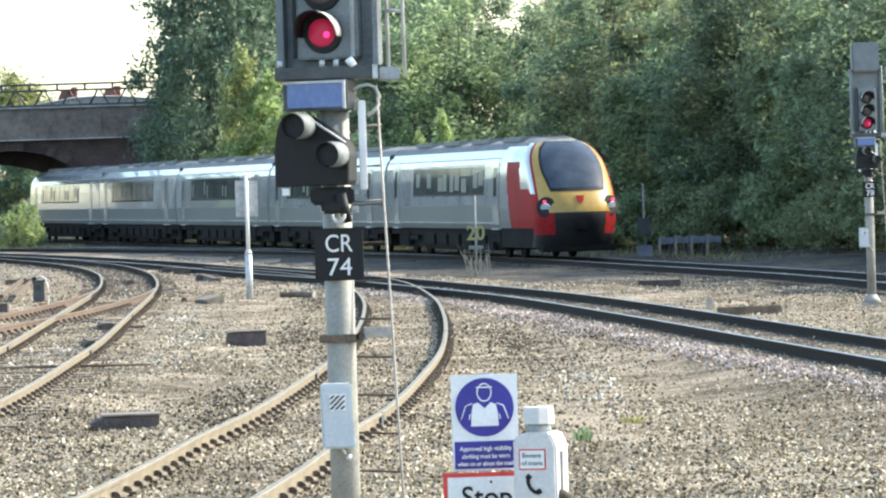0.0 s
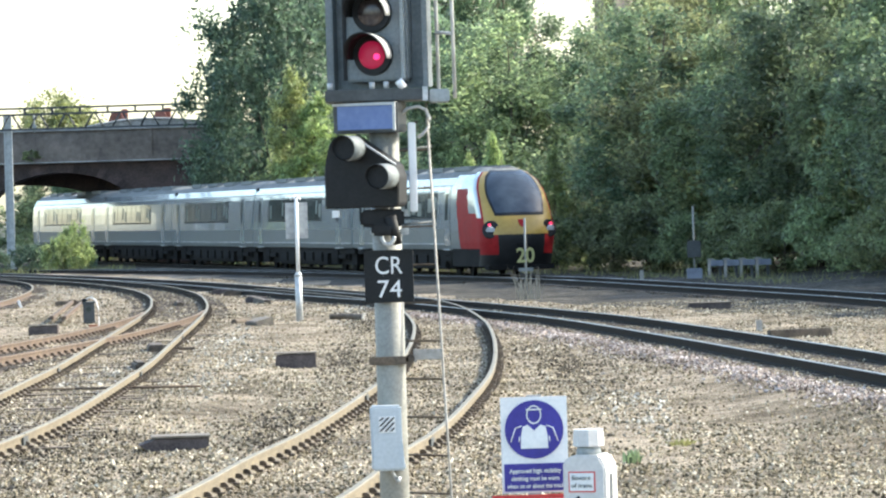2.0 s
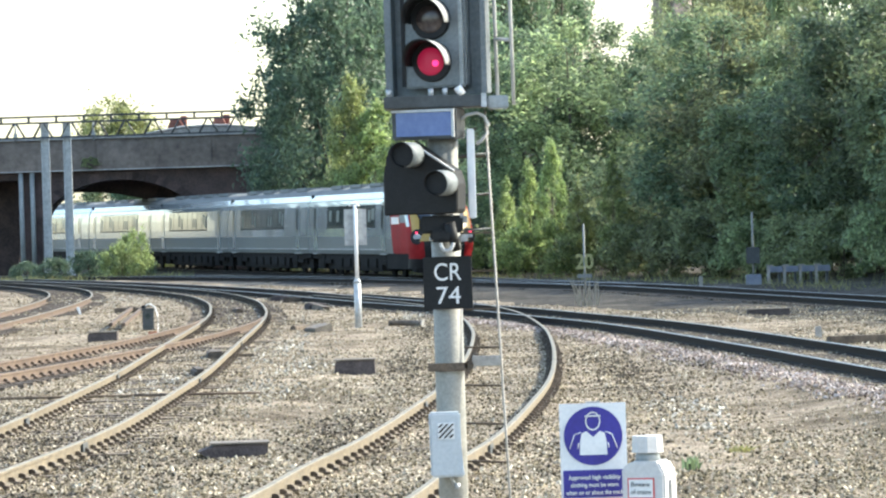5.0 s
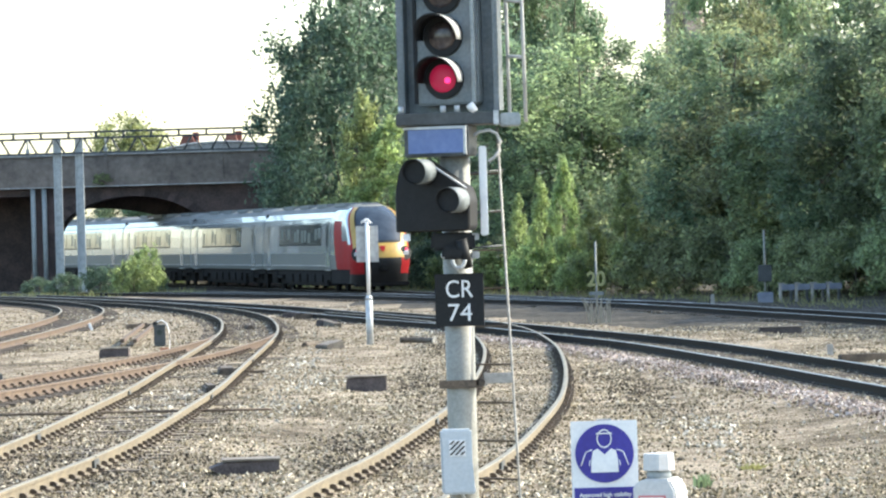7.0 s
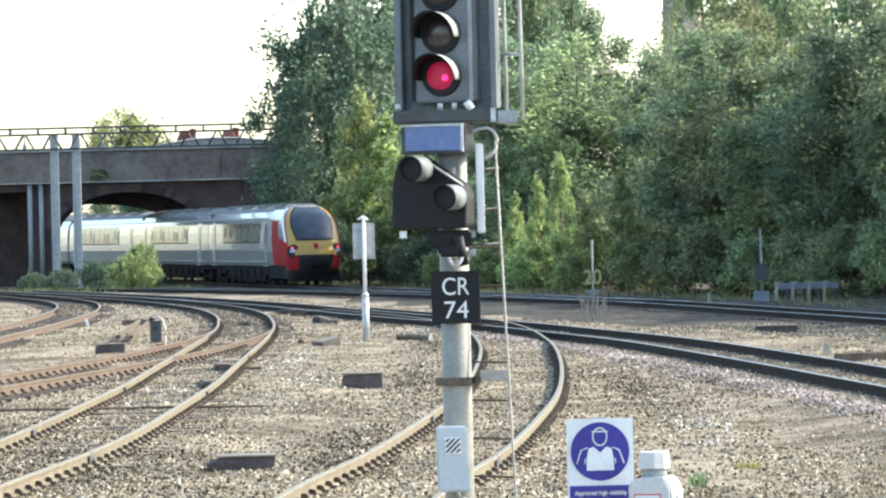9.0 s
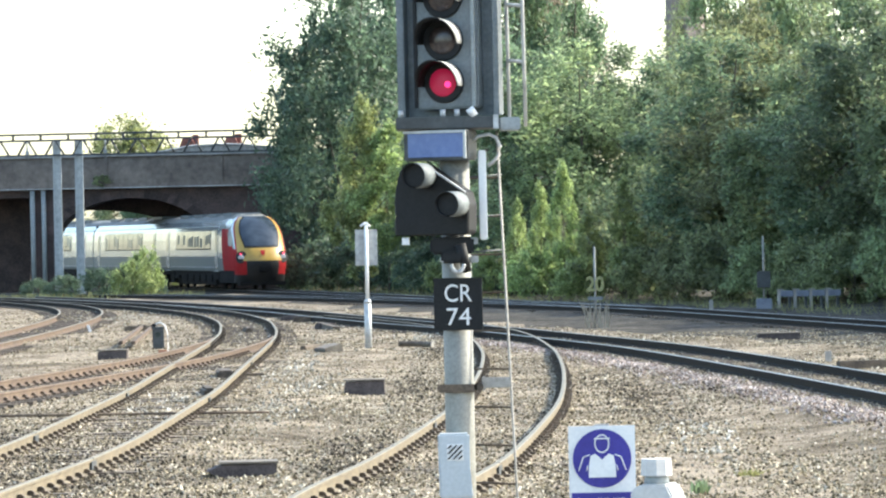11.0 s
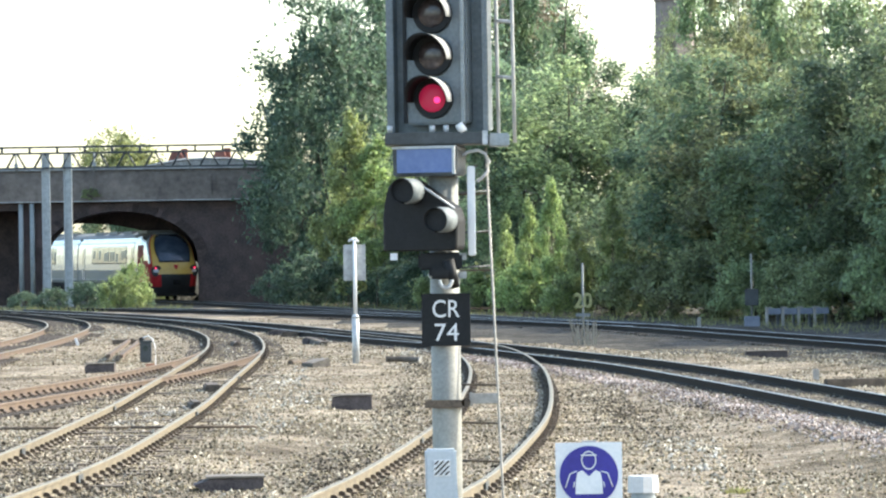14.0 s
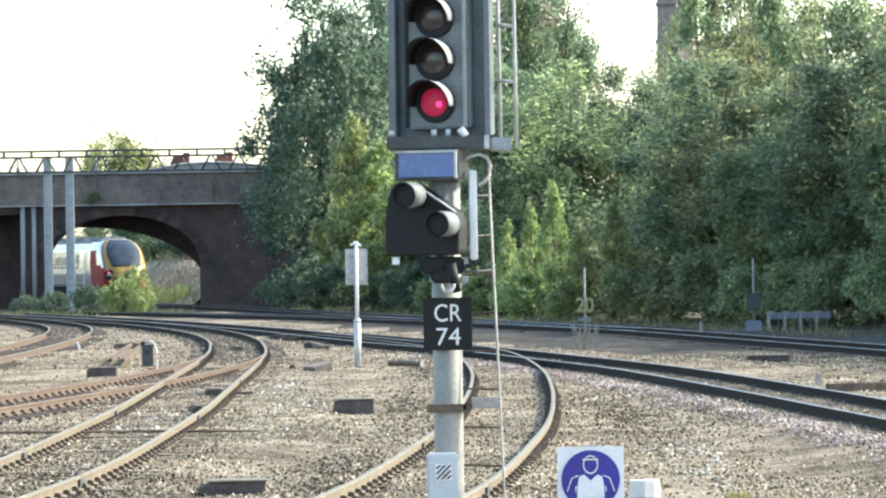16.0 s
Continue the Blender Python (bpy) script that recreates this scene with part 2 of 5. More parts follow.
# ---- shape helpers ----
def box(bm, x0, x1, y0, y1, z0, z1, bevel=0.0, mi=0):
    vs = [bm.verts.new((x, y, z)) for z in (z0, z1) for y in (y0, y1) for x in (x0, x1)]
    fs = [bm.faces.new([vs[i] for i in q]) for q in ((0, 2, 3, 1), (4, 5, 7, 6), (0, 1, 5, 4), (2, 6, 7, 3), (0, 4, 6, 2), (1, 3, 7, 5))]
    for f in fs:
        f.material_index = mi
    if bevel:
        bmesh.ops.bevel(bm, geom=list({e for f in fs for e in f.edges}), offset=bevel, segments=2, affect="EDGES")
    return bm


def rod(bm, a, b, r0, r1=None, sides=10, caps=True, mi=0):
    """A round or tapered bar from a to b."""
    a, b = Vector(a), Vector(b)
    r1 = r0 if r1 is None else r1
    q = (b - a).to_track_quat("Z", "Y")
    rings = []
    for p, r in ((a, r0), (b, r1)):
        rings.append([bm.verts.new(p + q @ Vector((math.cos(i * math.tau / sides) * r, math.sin(i * math.tau / sides) * r, 0))) for i in range(sides)])
    for i in range(sides):
        f = bm.faces.new((rings[0][i], rings[0][(i + 1) % sides], rings[1][(i + 1) % sides], rings[1][i]))
        f.smooth, f.material_index = True, mi
    if caps:
        bm.faces.new(rings[0][::-1]).material_index = mi
        bm.faces.new(rings[1]).material_index = mi
    return bm


def prism(bm, outline, y0, y1, mi=0):
    """An outline of (x, z) pushed from y0 to y1."""
    a = [bm.verts.new((x, y0, z)) for x, z in outline]
    b = [bm.verts.new((x, y1, z)) for x, z in outline]
    n = len(a)
    for i in range(n):
        bm.faces.new((a[i], a[(i + 1) % n], b[(i + 1) % n], b[i])).material_index = mi
    bm.faces.new(a[::-1]).material_index = mi
    bm.faces.new(b).material_index = mi
    return bm


def mesh_of(name, bm, materials):
    bmesh.ops.recalc_face_normals(bm, faces=bm.faces)
    me = bpy.data.meshes.new(name)
    bm.to_mesh(me)
    bm.free()
    for m in materials if isinstance(materials, (list, tuple)) else [materials]:
        me.materials.append(m)
    return me


def part(name, bm, material, parent=None, label="", at=None):
    ob = new(name, mesh_of(name, bm, material))
    if at is not None:
        ob.matrix_basis = at
    if parent:
        ob.parent = parent
    if label:
        ob["label"] = label
    return ob


def thing(name, label, category, m=None, group="", kind=""):
    ob = new(name)
    ob.empty_display_size = 0.2
    if m is not None:
        ob.matrix_basis = m
    return tagged(ob, label, category, group, kind)


def B():
    return bmesh.new()


def plain(name, verts, faces, materials, smooth=False):
    me = bpy.data.meshes.new(name)
    me.from_pydata(verts, [], faces)
    for m in materials if isinstance(materials, (list, tuple)) else [materials]:
        me.materials.append(m)
    if smooth:
        me.polygons.foreach_set("use_smooth", [True] * len(faces))
    return me


def tube(bm, pts, r, sides=8):
    """One bent round bar through all the points."""
    pts = [Vector(q) for q in pts]
    rings = []
    for i, q in enumerate(pts):
        t = (pts[min(i + 1, len(pts) - 1)] - pts[max(i - 1, 0)]).to_track_quat("Z", "Y")
        rings.append([bm.verts.new(q + t @ Vector((math.cos(k * math.tau / sides) * r, math.sin(k * math.tau / sides) * r, 0))) for k in range(sides)])
    for a, b in zip(rings, rings[1:]):
        for k in range(sides):
            bm.faces.new((a[k], a[(k + 1) % sides], b[(k + 1) % sides], b[k])).smooth = True
    bm.faces.new(rings[0][::-1])
    bm.faces.new(rings[-1])
    return bm


def spline(points, step=1.5):
    """Even points along a smooth curve through the given ones: x, y, heading."""
    P = [np.array(p, float) for p in points]
    raw = []
    for i in range(len(P) - 1):
        p0, p1, p2, p3 = P[max(i - 1, 0)], P[i], P[i + 1], P[min(i + 2, len(P) - 1)]
        for k in range(24):
            t = k / 24
            raw.append(0.5 * (2 * p1 + (p2 - p0) * t + (2 * p0 - 5 * p1 + 4 * p2 - p3) * t * t + (3 * p1 - p0 - 3 * p2 + p3) * t ** 3))
    raw.append(P[-1])
    raw = np.array(raw)
    run = np.r_[0, np.cumsum(np.linalg.norm(np.diff(raw, axis=0), axis=1))]
    at = np.arange(0, run[-1], step)
    xy = np.c_[np.interp(at, run, raw[:, 0]), np.interp(at, run, raw[:, 1])]
    return xy, run, raw


def along(curve, s):
    _, run, raw = curve
    p = np.array((np.interp(s, run, raw[:, 0]), np.interp(s, run, raw[:, 1])))
    q = np.array((np.interp(s + 0.5, run, raw[:, 0]), np.interp(s + 0.5, run, raw[:, 1])))
    return p, (q - p) / np.linalg.norm(q - p)

# ---- ground ----
LINES = dict(
    west=([25, 40, 48.7, 54, 60, 70, 78, 88, 100, 106, 118, 130, 144, 160, 179], [-6.6, -5.7, -5.2, -4.92, -4.77, -4.72, -4.72, -4.85, -5.01, -5.09, -5.3, -5.75, -6.6, -8.3, -11.5]),
    middle=([25, 46.5, 60, 69.5, 80.5, 91.4, 100, 110.7, 119, 129, 140], [-2.7, -0.7, 0.29, 0.77, 1.09, 1.27, 1.30, 1.14, 0.8, -0.05, -1.75]),
    through=([35, 55, 70, 83, 99, 112.5, 121, 134, 147, 162, 187], [9.6, 8.1, 6.9, 5.85, 4.35, 2.4, 1.05, -1.5, -3.75, -6.3, -11.6]),
)


def ground_height(x, y):
    z = -0.172 + 0.022 * noise.noise((x * 0.9, y * 0.4, 0)) + 0.02 * noise.noise((x * 2.3, y * 1.6, 5))
    if 20 < y < 190:
        away = min(abs(x - float(np.interp(y, *l))) for l in LINES.values())
        free = min(1.0, max(0.0, (away - 1.5) / 0.8))      # heaps and hollows between the lines
        z += free * (0.09 * noise.noise((x * 0.4, y * 0.16, 9)) + 0.045 * noise.noise((x * 1.1, y * 0.5, 3)) - 0.02)
        if y < 115:                                        # ballast shoulder beside the through line, falling towards the bend
            q = float(np.interp(y, *LINES["through"])) - x
            z += 0.07 * math.exp(-((q - 2.0) / 0.5) ** 2) - 0.10 * math.exp(-((q - 3.6) / 0.9) ** 2) * free
    if x > 12:                                    # low bank under the trees
        z += min((x - 12) * 0.05, 1.2)
    return z


def steps(lo, hi, fine, end_lo, end_hi):
    mid = list(np.arange(lo, hi, fine))
    left, right, d = [], [], fine
    a, b = lo, hi
    while a > end_lo:
        d *= 1.35
        a -= d
        left.append(a)
    d = fine
    while b < end_hi:
        right.append(b)
        d *= 1.35
        b += d
    return left[::-1] + mid + right + [end_hi]


def build_ground():
    xs, ys = steps(-12, 13, 0.4, -2500, 2500), steps(30, 135, 0.5, -2500, 4200)
    verts = [(x, y, ground_height(x, y)) for y in ys for x in xs]
    w = len(xs)
    faces, kinds = [], []
    for j in range(len(ys) - 1):
        for i in range(w - 1):
            faces.append((j * w + i, j * w + i + 1, j * w + i + 1 + w, j * w + i + w))
            x, y = xs[i], ys[j]
            # Dark ballast in the distance; beyond the through line it also paints tree shade.
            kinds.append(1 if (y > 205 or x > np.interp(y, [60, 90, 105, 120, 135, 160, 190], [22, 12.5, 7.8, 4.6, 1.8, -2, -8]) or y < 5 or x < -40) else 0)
    me = plain("ground", verts, faces, [M["ballast"], M["shaded_earth"]], True)
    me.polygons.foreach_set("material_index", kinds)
    tagged(new("ground", me), "pale brown crushed-stone ballast ground of a railway junction", "ground", kind="structure")


build_ground()

# ---- tracks ----
TRACKS = dict(
    west=[(-6.6, 25), (-5.7, 40), (-5.2, 48.7), (-4.92, 54), (-4.77, 60), (-4.72, 70), (-4.72, 78), (-4.85, 88), (-5.01, 100), (-5.09, 106), (-5.3, 118), (-5.75, 130), (-6.6, 144), (-8.3, 160), (-11.5, 179), (-15.0, 194), (-20.5, 214), (-30, 245)],
    middle=[(-2.7, 25), (-1.2, 40), (-0.7, 46.5), (-0.21, 52), (0.29, 60), (0.77, 69.5), (1.09, 80.5), (1.27, 91.4), (1.30, 100), (1.14, 110.7), (0.8, 119), (-0.05, 129), (-1.75, 140), (-3.6, 150)],
    through=[(9.6, 35), (8.1, 55), (6.9, 70), (5.85, 83), (4.35, 99), (2.4, 112.5), (1.05, 121), (-1.5, 134), (-3.75, 147), (-6.3, 162), (-11.6, 187), (-18, 212), (-27, 244)],
    far=[(14.0, 80), (12.95, 95), (11.7, 110), (10.37, 120.5), (8.84, 131), (6.51, 147), (2.56, 168), (-2.17, 192), (-6.74, 215), (-12.12, 241), (-17.63, 265), (-24.55, 290), (-34.02, 320), (-59.0, 380), (-94.0, 440)],
    branch=[(-16.3, 25), (-13.0, 45), (-10.15, 64), (-8.7, 75), (-7.68, 83), (-6.88, 90), (-6.1, 98), (-5.62, 106), (-5.36, 114), (-5.38, 120)],
    siding=[(-13.0, 80), (-12.3, 105), (-12.1, 125), (-12.2, 139), (-12.5, 152), (-13.1, 164), (-14.3, 177), (-16.3, 190), (-20, 208)],
    crossover=[(6.7, 147), (3.4, 161), (-2.4, 184), (-8.9, 204), (-16, 222), (-27, 246)],
)
CURVES = {k: spline(v) for k, v in TRACKS.items()}
PROFILE = [(-0.07, -0.159), (-0.07, -0.146), (-0.012, -0.13), (-0.012, -0.045), (-0.036, -0.036), (-0.036, -0.008), (-0.026, 0.0), (0.026, 0.0), (0.036, -0.008), (0.036, -0.036), (0.012, -0.045), (0.012, -0.13), (0.07, -0.146), (0.07, -0.159)]


def rail_mesh(name, curve, offset, side, top, lo=0.0, hi=1e9):
    """One rail beside a curve, for the stretch of y from lo to hi."""
    xy = curve[0][(curve[0][:, 1] >= lo) & (curve[0][:, 1] <= hi + 1.6)]
    tan = np.gradient(xy, axis=0)
    tan /= np.linalg.norm(tan, axis=1)[:, None]
    nor = np.c_[tan[:, 1], -tan[:, 0]]
    verts, faces, kinds, k = [], [], [], len(PROFILE)
    for (x, y), (nx, ny) in zip(xy, nor):
        verts += [(x + nx * (offset + a), y + ny * (offset + a), z) for a, z in PROFILE]
    for i in range(len(xy) - 1):
        for j in range(k):
            faces.append((i * k + j, i * k + (j + 1) % k, (i + 1) * k + (j + 1) % k, (i + 1) * k + j))
            kinds.append(1 if j in (5, 6, 7) else 0)
    me = plain(name, verts, faces, [side, top])
    me.polygons.foreach_set("material_index", kinds)
    return me


def sleeper_mesh():
    bm = box(B(), -1.3, 1.3, -0.125, 0.125, -0.30, -0.158)
    for v in bm.verts:
        v.co.x += 0.02 * math.sin(v.co.y * 40)
    return mesh_of("sleeper", bm, M["timber"])


def chair_verts():
    """A cast rail chair: base, two jaws and a key, seen as a rounded lump on each side of the rail."""
    bm = box(B(), -0.135, 0.135, -0.06, 0.06, -0.16, -0.134)
    prism(bm, [(0.02, -0.13), (0.095, -0.13), (0.08, -0.1), (0.055, -0.085), (0.02, -0.09)], -0.035, 0.035)
    prism(bm, [(-0.02, -0.13), (-0.02, -0.09), (-0.055, -0.085), (-0.08, -0.1), (-0.095, -0.13)], -0.035, 0.035)
    bmesh.ops.recalc_face_normals(bm, faces=bm.faces)
    v = np.array([x.co for x in bm.verts])
    bm.verts.index_update()
    f = [[x.index for x in p.verts] for p in bm.faces]
    bm.free()
    return v, f


def build_tracks():
    sleeper = sleeper_mesh()
    cv, cf = chair_verts()
    look_of = dict(west=("rail_side", "rail_top"), middle=("rail_side", "rail_top"), branch=("rust", "rust"), siding=("rust", "rail_top"))
    for name, curve in CURVES.items():
        side, top = look_of.get(name, ("rail_shade", "rail_shine"))
        said = dict(branch="red-rusted disused bullhead track on dark sleepers", siding="rusty siding track curving away").get(name, "worn steel railway track on timber sleepers in ballast")
        t = tagged(new("track"), said, "railway track", group="junction tracks", kind="structure")
        # rail lengths meet here; the far ones carry their shade as near-black paint
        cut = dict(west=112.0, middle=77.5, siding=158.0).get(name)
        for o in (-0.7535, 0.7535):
            for lo, hi, mt in (((0, cut, side), (cut, 1e9, "rail_shade")) if cut else ((0, 1e9, side),)):
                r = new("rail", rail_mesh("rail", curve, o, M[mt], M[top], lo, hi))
                r.parent = t
        total = curve[1][-1]
        verts, faces, sv, sf = [], [], [], []
        for s in np.arange(0.4, total, 0.72):
            p, d = along(curve, s)
            if p[1] > 240 or p[1] < 30 or (name == "middle" and p[1] > 132) or (name == "branch" and p[1] > 108):
                continue
            turn = math.atan2(d[1], d[0]) - math.pi / 2
            c, q = math.cos(turn), math.sin(turn)
            sunk = random.uniform(-0.06, -0.012) if name == "middle" else random.uniform(-0.035, 0.006)
            if name in ("west", "middle") and 40 < p[1] < 118:
                ob = new("sleeper", sleeper)
                ob.matrix_basis = pose(p[0], p[1], sunk, rz=math.degrees(turn) + random.uniform(-1, 1))
                ob.parent = t
            else:
                b = len(sv)
                for z in (-0.30, -0.158):
                    for u, v in ((-1.3, -0.125), (1.3, -0.125), (1.3, 0.125), (-1.3, 0.125)):
                        sv.append((p[0] + c * u - q * v, p[1] + q * u + c * v, z))
                sf += [(b, b + 3, b + 2, b + 1), (b + 4, b + 5, b + 6, b + 7), (b, b + 1, b + 5, b + 4), (b + 1, b + 2, b + 6, b + 5), (b + 2, b + 3, b + 7, b + 6), (b + 3, b, b + 4, b + 7)]
            if p[1] < 160 and name in ("west", "middle", "branch"):
                for o in (-0.7535, 0.7535):
                    b = len(verts)
                    verts += [(p[0] + c * (v[0] + o) - q * v[1], p[1] + q * (v[0] + o) + c * v[1], v[2]) for v in cv]
                    faces += [[i + b for i in f] for f in cf]
        joints = dict(west=[(0.7535, 54.2), (0.7535, 74.3), (-0.7535, 77.0), (-0.7535, 60.5), (0.7535, 96)], middle=[(0.7535, 77.5), (0.7535, 50.5), (-0.7535, 62)]).get(name, ())
        for off, jy in joints:
            k = int(np.argmin(abs(curve[0][:, 1] - jy)))
            q = curve[0][k]
            d = curve[0][k + 1] - q
            turn = math.atan2(d[1], d[0]) - math.pi / 2
            bm = B()
            for sx in (-1, 1):
                box(bm, off + sx * 0.03 - 0.014, off + sx * 0.03 + 0.014, -0.24, 0.24, -0.125, -0.03, 0.004)
            box(bm, off - 0.037, off + 0.037, -0.004, 0.004, -0.04, 0.002)
            part("fishplate", bm, M["dark_steel"], t, "dark bolted rail joint", pose(q[0], q[1], 0, rz=math.degrees(turn)))
        if sv:
            o = tagged(new("sleepers", plain("sleepers", sv, sf, M["timber"])), kind="stuff")
            o.parent = t
        if verts:
            o = tagged(new("rail_chairs", plain("rail_chairs", verts, faces, M["iron"])), kind="stuff")
            o.parent = t


build_tracks()

# ---- bridge ----
BRIDGE_Y, BRIDGE_DEEP = 252.0, 4.5
ARCH_X, ARCH_HALF, ARCH_SPRING, ARCH_RISE = -17.3, 4.2, 2.3, 2.55


def build_bridge():
    bridge = thing("bridge", "sooty brick arched road bridge with a pale-edged parapet", "bridge", kind="structure")
    y0, y1 = BRIDGE_Y, BRIDGE_Y + BRIDGE_DEEP
    # spandrel wall with an arched opening and a flat span beside it
    arch = [(ARCH_X + ARCH_HALF * math.cos(a), ARCH_SPRING + ARCH_RISE * math.sin(a)) for a in np.linspace(0, math.pi, 33)]
    left_pier, right_end, top = -62.0, 6.0, 5.35
    bm = B()
    outline = [(right_end, -0.5), (right_end, top), (left_pier, top), (left_pier, -0.5), (-34.0, -0.5), (-34.0, 4.95), (-22.75, 4.95), (-22.75, -0.5), (ARCH_X - ARCH_HALF, -0.5)] + arch[::-1] + [(ARCH_X + ARCH_HALF, -0.5)]
    prism(bm, outline, y0, y1)
    part("wall", bm, M["brick"], bridge, "sooty dark brick wall")
    ring_in = [(ARCH_X + (ARCH_HALF - 0.02) * math.cos(a), ARCH_SPRING + (ARCH_RISE - 0.02) * math.sin(a)) for a in np.linspace(0, math.pi, 41)]
    ring_out = [(ARCH_X + (ARCH_HALF + 0.5) * math.cos(a), ARCH_SPRING + (ARCH_RISE + 0.42) * math.sin(a)) for a in np.linspace(0, math.pi, 41)]
    for i in range(40):
        g = 0.08
        q = [ring_in[i], ring_out[i], ring_out[i + 1], ring_in[i + 1]]
        q = [q[0], q[1], (q[2][0] * (1 - g) + q[1][0] * g, q[2][1] * (1 - g) + q[1][1] * g), (q[3][0] * (1 - g) + q[0][0] * g, q[3][1] * (1 - g) + q[0][1] * g)]
        part("arch_stone", prism(B(), q, y0 - 0.07 - 0.02 * (i % 3), y0 + 0.3), M["brick"], bridge)
    # assumed wider, lower far-side arch, crown over the other line; darkens both openings
    cx, half, spring, rise, y2 = -19.8, 6.75, 1.0, 3.25, 258.0
    bow = [(cx + half * math.cos(a), spring + rise * math.sin(a)) for a in np.linspace(0, math.pi, 33)]
    bm = prism(B(), [(6.0, -0.5), (6.0, 5.3), (-62.0, 5.3), (-62.0, -0.5), (-23.3, -0.5)] + [q for q in bow[::-1] if q[0] > -23.3] + [(cx + half, -0.5)], y1 + 0.02, y2)
    part("far_arch", bm, M["brick"], bridge, "dark brick arch assumed on the far side")
    for x in (-22.55, -21.95):
        part("column", rod(B(), (x, y0 - 0.35, -0.3), (x, y0 - 0.35, 5.34), 0.13, sides=12), M["paint_grey"], bridge, "slim grey iron column")
    # parapet in panels
    x = -62.0
    while x < 6.0:
        w = 6.2
        part("parapet", box(B(), x + 0.02, min(x + w, 6.0) - 0.02, y0 - 0.35, y0 + 0.1, 5.42, 7.05), M["girder"], bridge, "stained grey-brown parapet panel")
        part("pilaster", box(B(), x - 0.12, x + 0.12, y0 - 0.42, y0 - 0.353, 5.42, 7.05, 0.02), M["girder"], bridge)
        x += w
    part("string_course", box(B(), -62, 6, y0 - 0.55, y0 + 0.2, 5.35, 5.42, 0.015), M["coping"], bridge, "pale projecting ledge")
    part("coping", box(B(), -62, 6, y0 - 0.5, y0 + 0.2, 7.05, 7.2, 0.03), M["coping"], bridge, "weathered pale coping")
    hump = [(-15.8, 7.2), (-14.9, 7.36), (-13.8, 7.52), (-12.6, 7.58), (-11.2, 7.53), (-9.8, 7.38), (-8.8, 7.24), (-8.8, 7.2)]
    part("parapet_hump", prism(B(), hump, y0 - 0.3, y0 + 0.08), M["concrete"], bridge)
    part("hump_rail", tube(B(), [(x, y0 - 0.32, z + 0.03) for x, z in hump[:-1]], 0.06), M["coping"], bridge, "pale curved rail over the parapet")
    part("deck", box(B(), -62, 6, y0 + 0.2, y1, 5.36, 5.9), M["concrete"], bridge)
    part("parapet", box(B(), -62, 6, y1 - 0.4, y1, 5.9, 7.0), M["girder"], bridge)


build_bridge()


def build_gantry():
    """Lattice boom on two steel posts, ahead of the bridge."""
    g = thing("overhead_line_gantry", "galvanised lattice gantry on tall steel posts before the bridge", "gantry")
    y, z0, z1, z2 = 246.5, 7.1, 7.88, 8.2
    for x in (-20.75, -19.6):
        bm = B()
        box(bm, x - 0.21, x + 0.21, y - 0.02, y + 0.02, -0.3, z1)
        box(bm, x - 0.21, x - 0.17, y - 0.2, y + 0.2, -0.3, z1)
        box(bm, x + 0.17, x + 0.21, y - 0.2, y + 0.2, -0.3, z1)
        part("post", bm, M["galv"], g, "grey steel H-section post")
    for dy in (-0.3, 0.3):
        for z in (z0, z1, z2):
            part("chord", box(B(), -60, -3.0, y + dy - 0.05, y + dy + 0.05, z - 0.045, z + 0.045), M["dark_steel"], g)
        x = -60.0
        bm = B()
        while x < -3.8:
            for s in (-1, 1):
                rod(bm, (x + 0.5 * s, y + dy, z0), (x + 0.06 * s, y + dy, z1), 0.035, sides=5)
            rod(bm, (x + 0.72, y + dy, z1), (x + 0.72, y + dy, z2), 0.045, sides=5)
            x += 1.45
        tagged(part("lattice", bm, M["dark_steel"], g), kind="stuff")
    for x in (-22.3, -18.2):
        bm = rod(B(), (x, y, z1), (x, y, z0 - 0.2), 0.05, sides=6)
        box(bm, x - 0.1, x + 0.1, y - 0.1, y + 0.1, z0 - 0.1, z0 + 0.25, 0.02)
        part("insulator", bm, M["paint_grey"], g)


build_gantry()

# ---- train ----
CAR_L, PITCH, HALF_W = 22.6, 22.85, 1.365
SHELL = [(-1.30, 0.92), (-1.345, 1.08), (-1.365, 1.64), (-1.362, 2.0), (-1.342, 2.5), (-1.30, 2.92), (-1.235, 3.14), (-1.06, 3.4), (-0.78, 3.6), (-0.45, 3.7), (-0.15, 3.74)]
SHELL = SHELL + [(-x, z) for x, z in SHELL[::-1]]


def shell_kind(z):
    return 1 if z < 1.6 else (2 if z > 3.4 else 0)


def loft(bm, y0, y1, outline=SHELL, kind=shell_kind, ends=True, n=1):
    rings = [[bm.verts.new((x, y0 + (y1 - y0) * i / n, z)) for x, z in outline] for i in range(n + 1)]
    for a, b in zip(rings, rings[1:]):
        for i in range(len(outline)):
            j = (i + 1) % len(outline)
            f = bm.faces.new((a[i], a[j], b[j], b[i]))
            f.material_index = kind((outline[i][1] + outline[j][1]) / 2)
            f.smooth = False
    if ends:
        bm.faces.new(rings[0][::-1])
        bm.faces.new(rings[-1])
    return rings


def side_x(z):
    """Half width of the body side at height z."""
    pts = sorted((p[1], -p[0]) for p in SHELL[:11])
    return float(np.interp(z, [p[0] for p in pts], [p[1] for p in pts]))


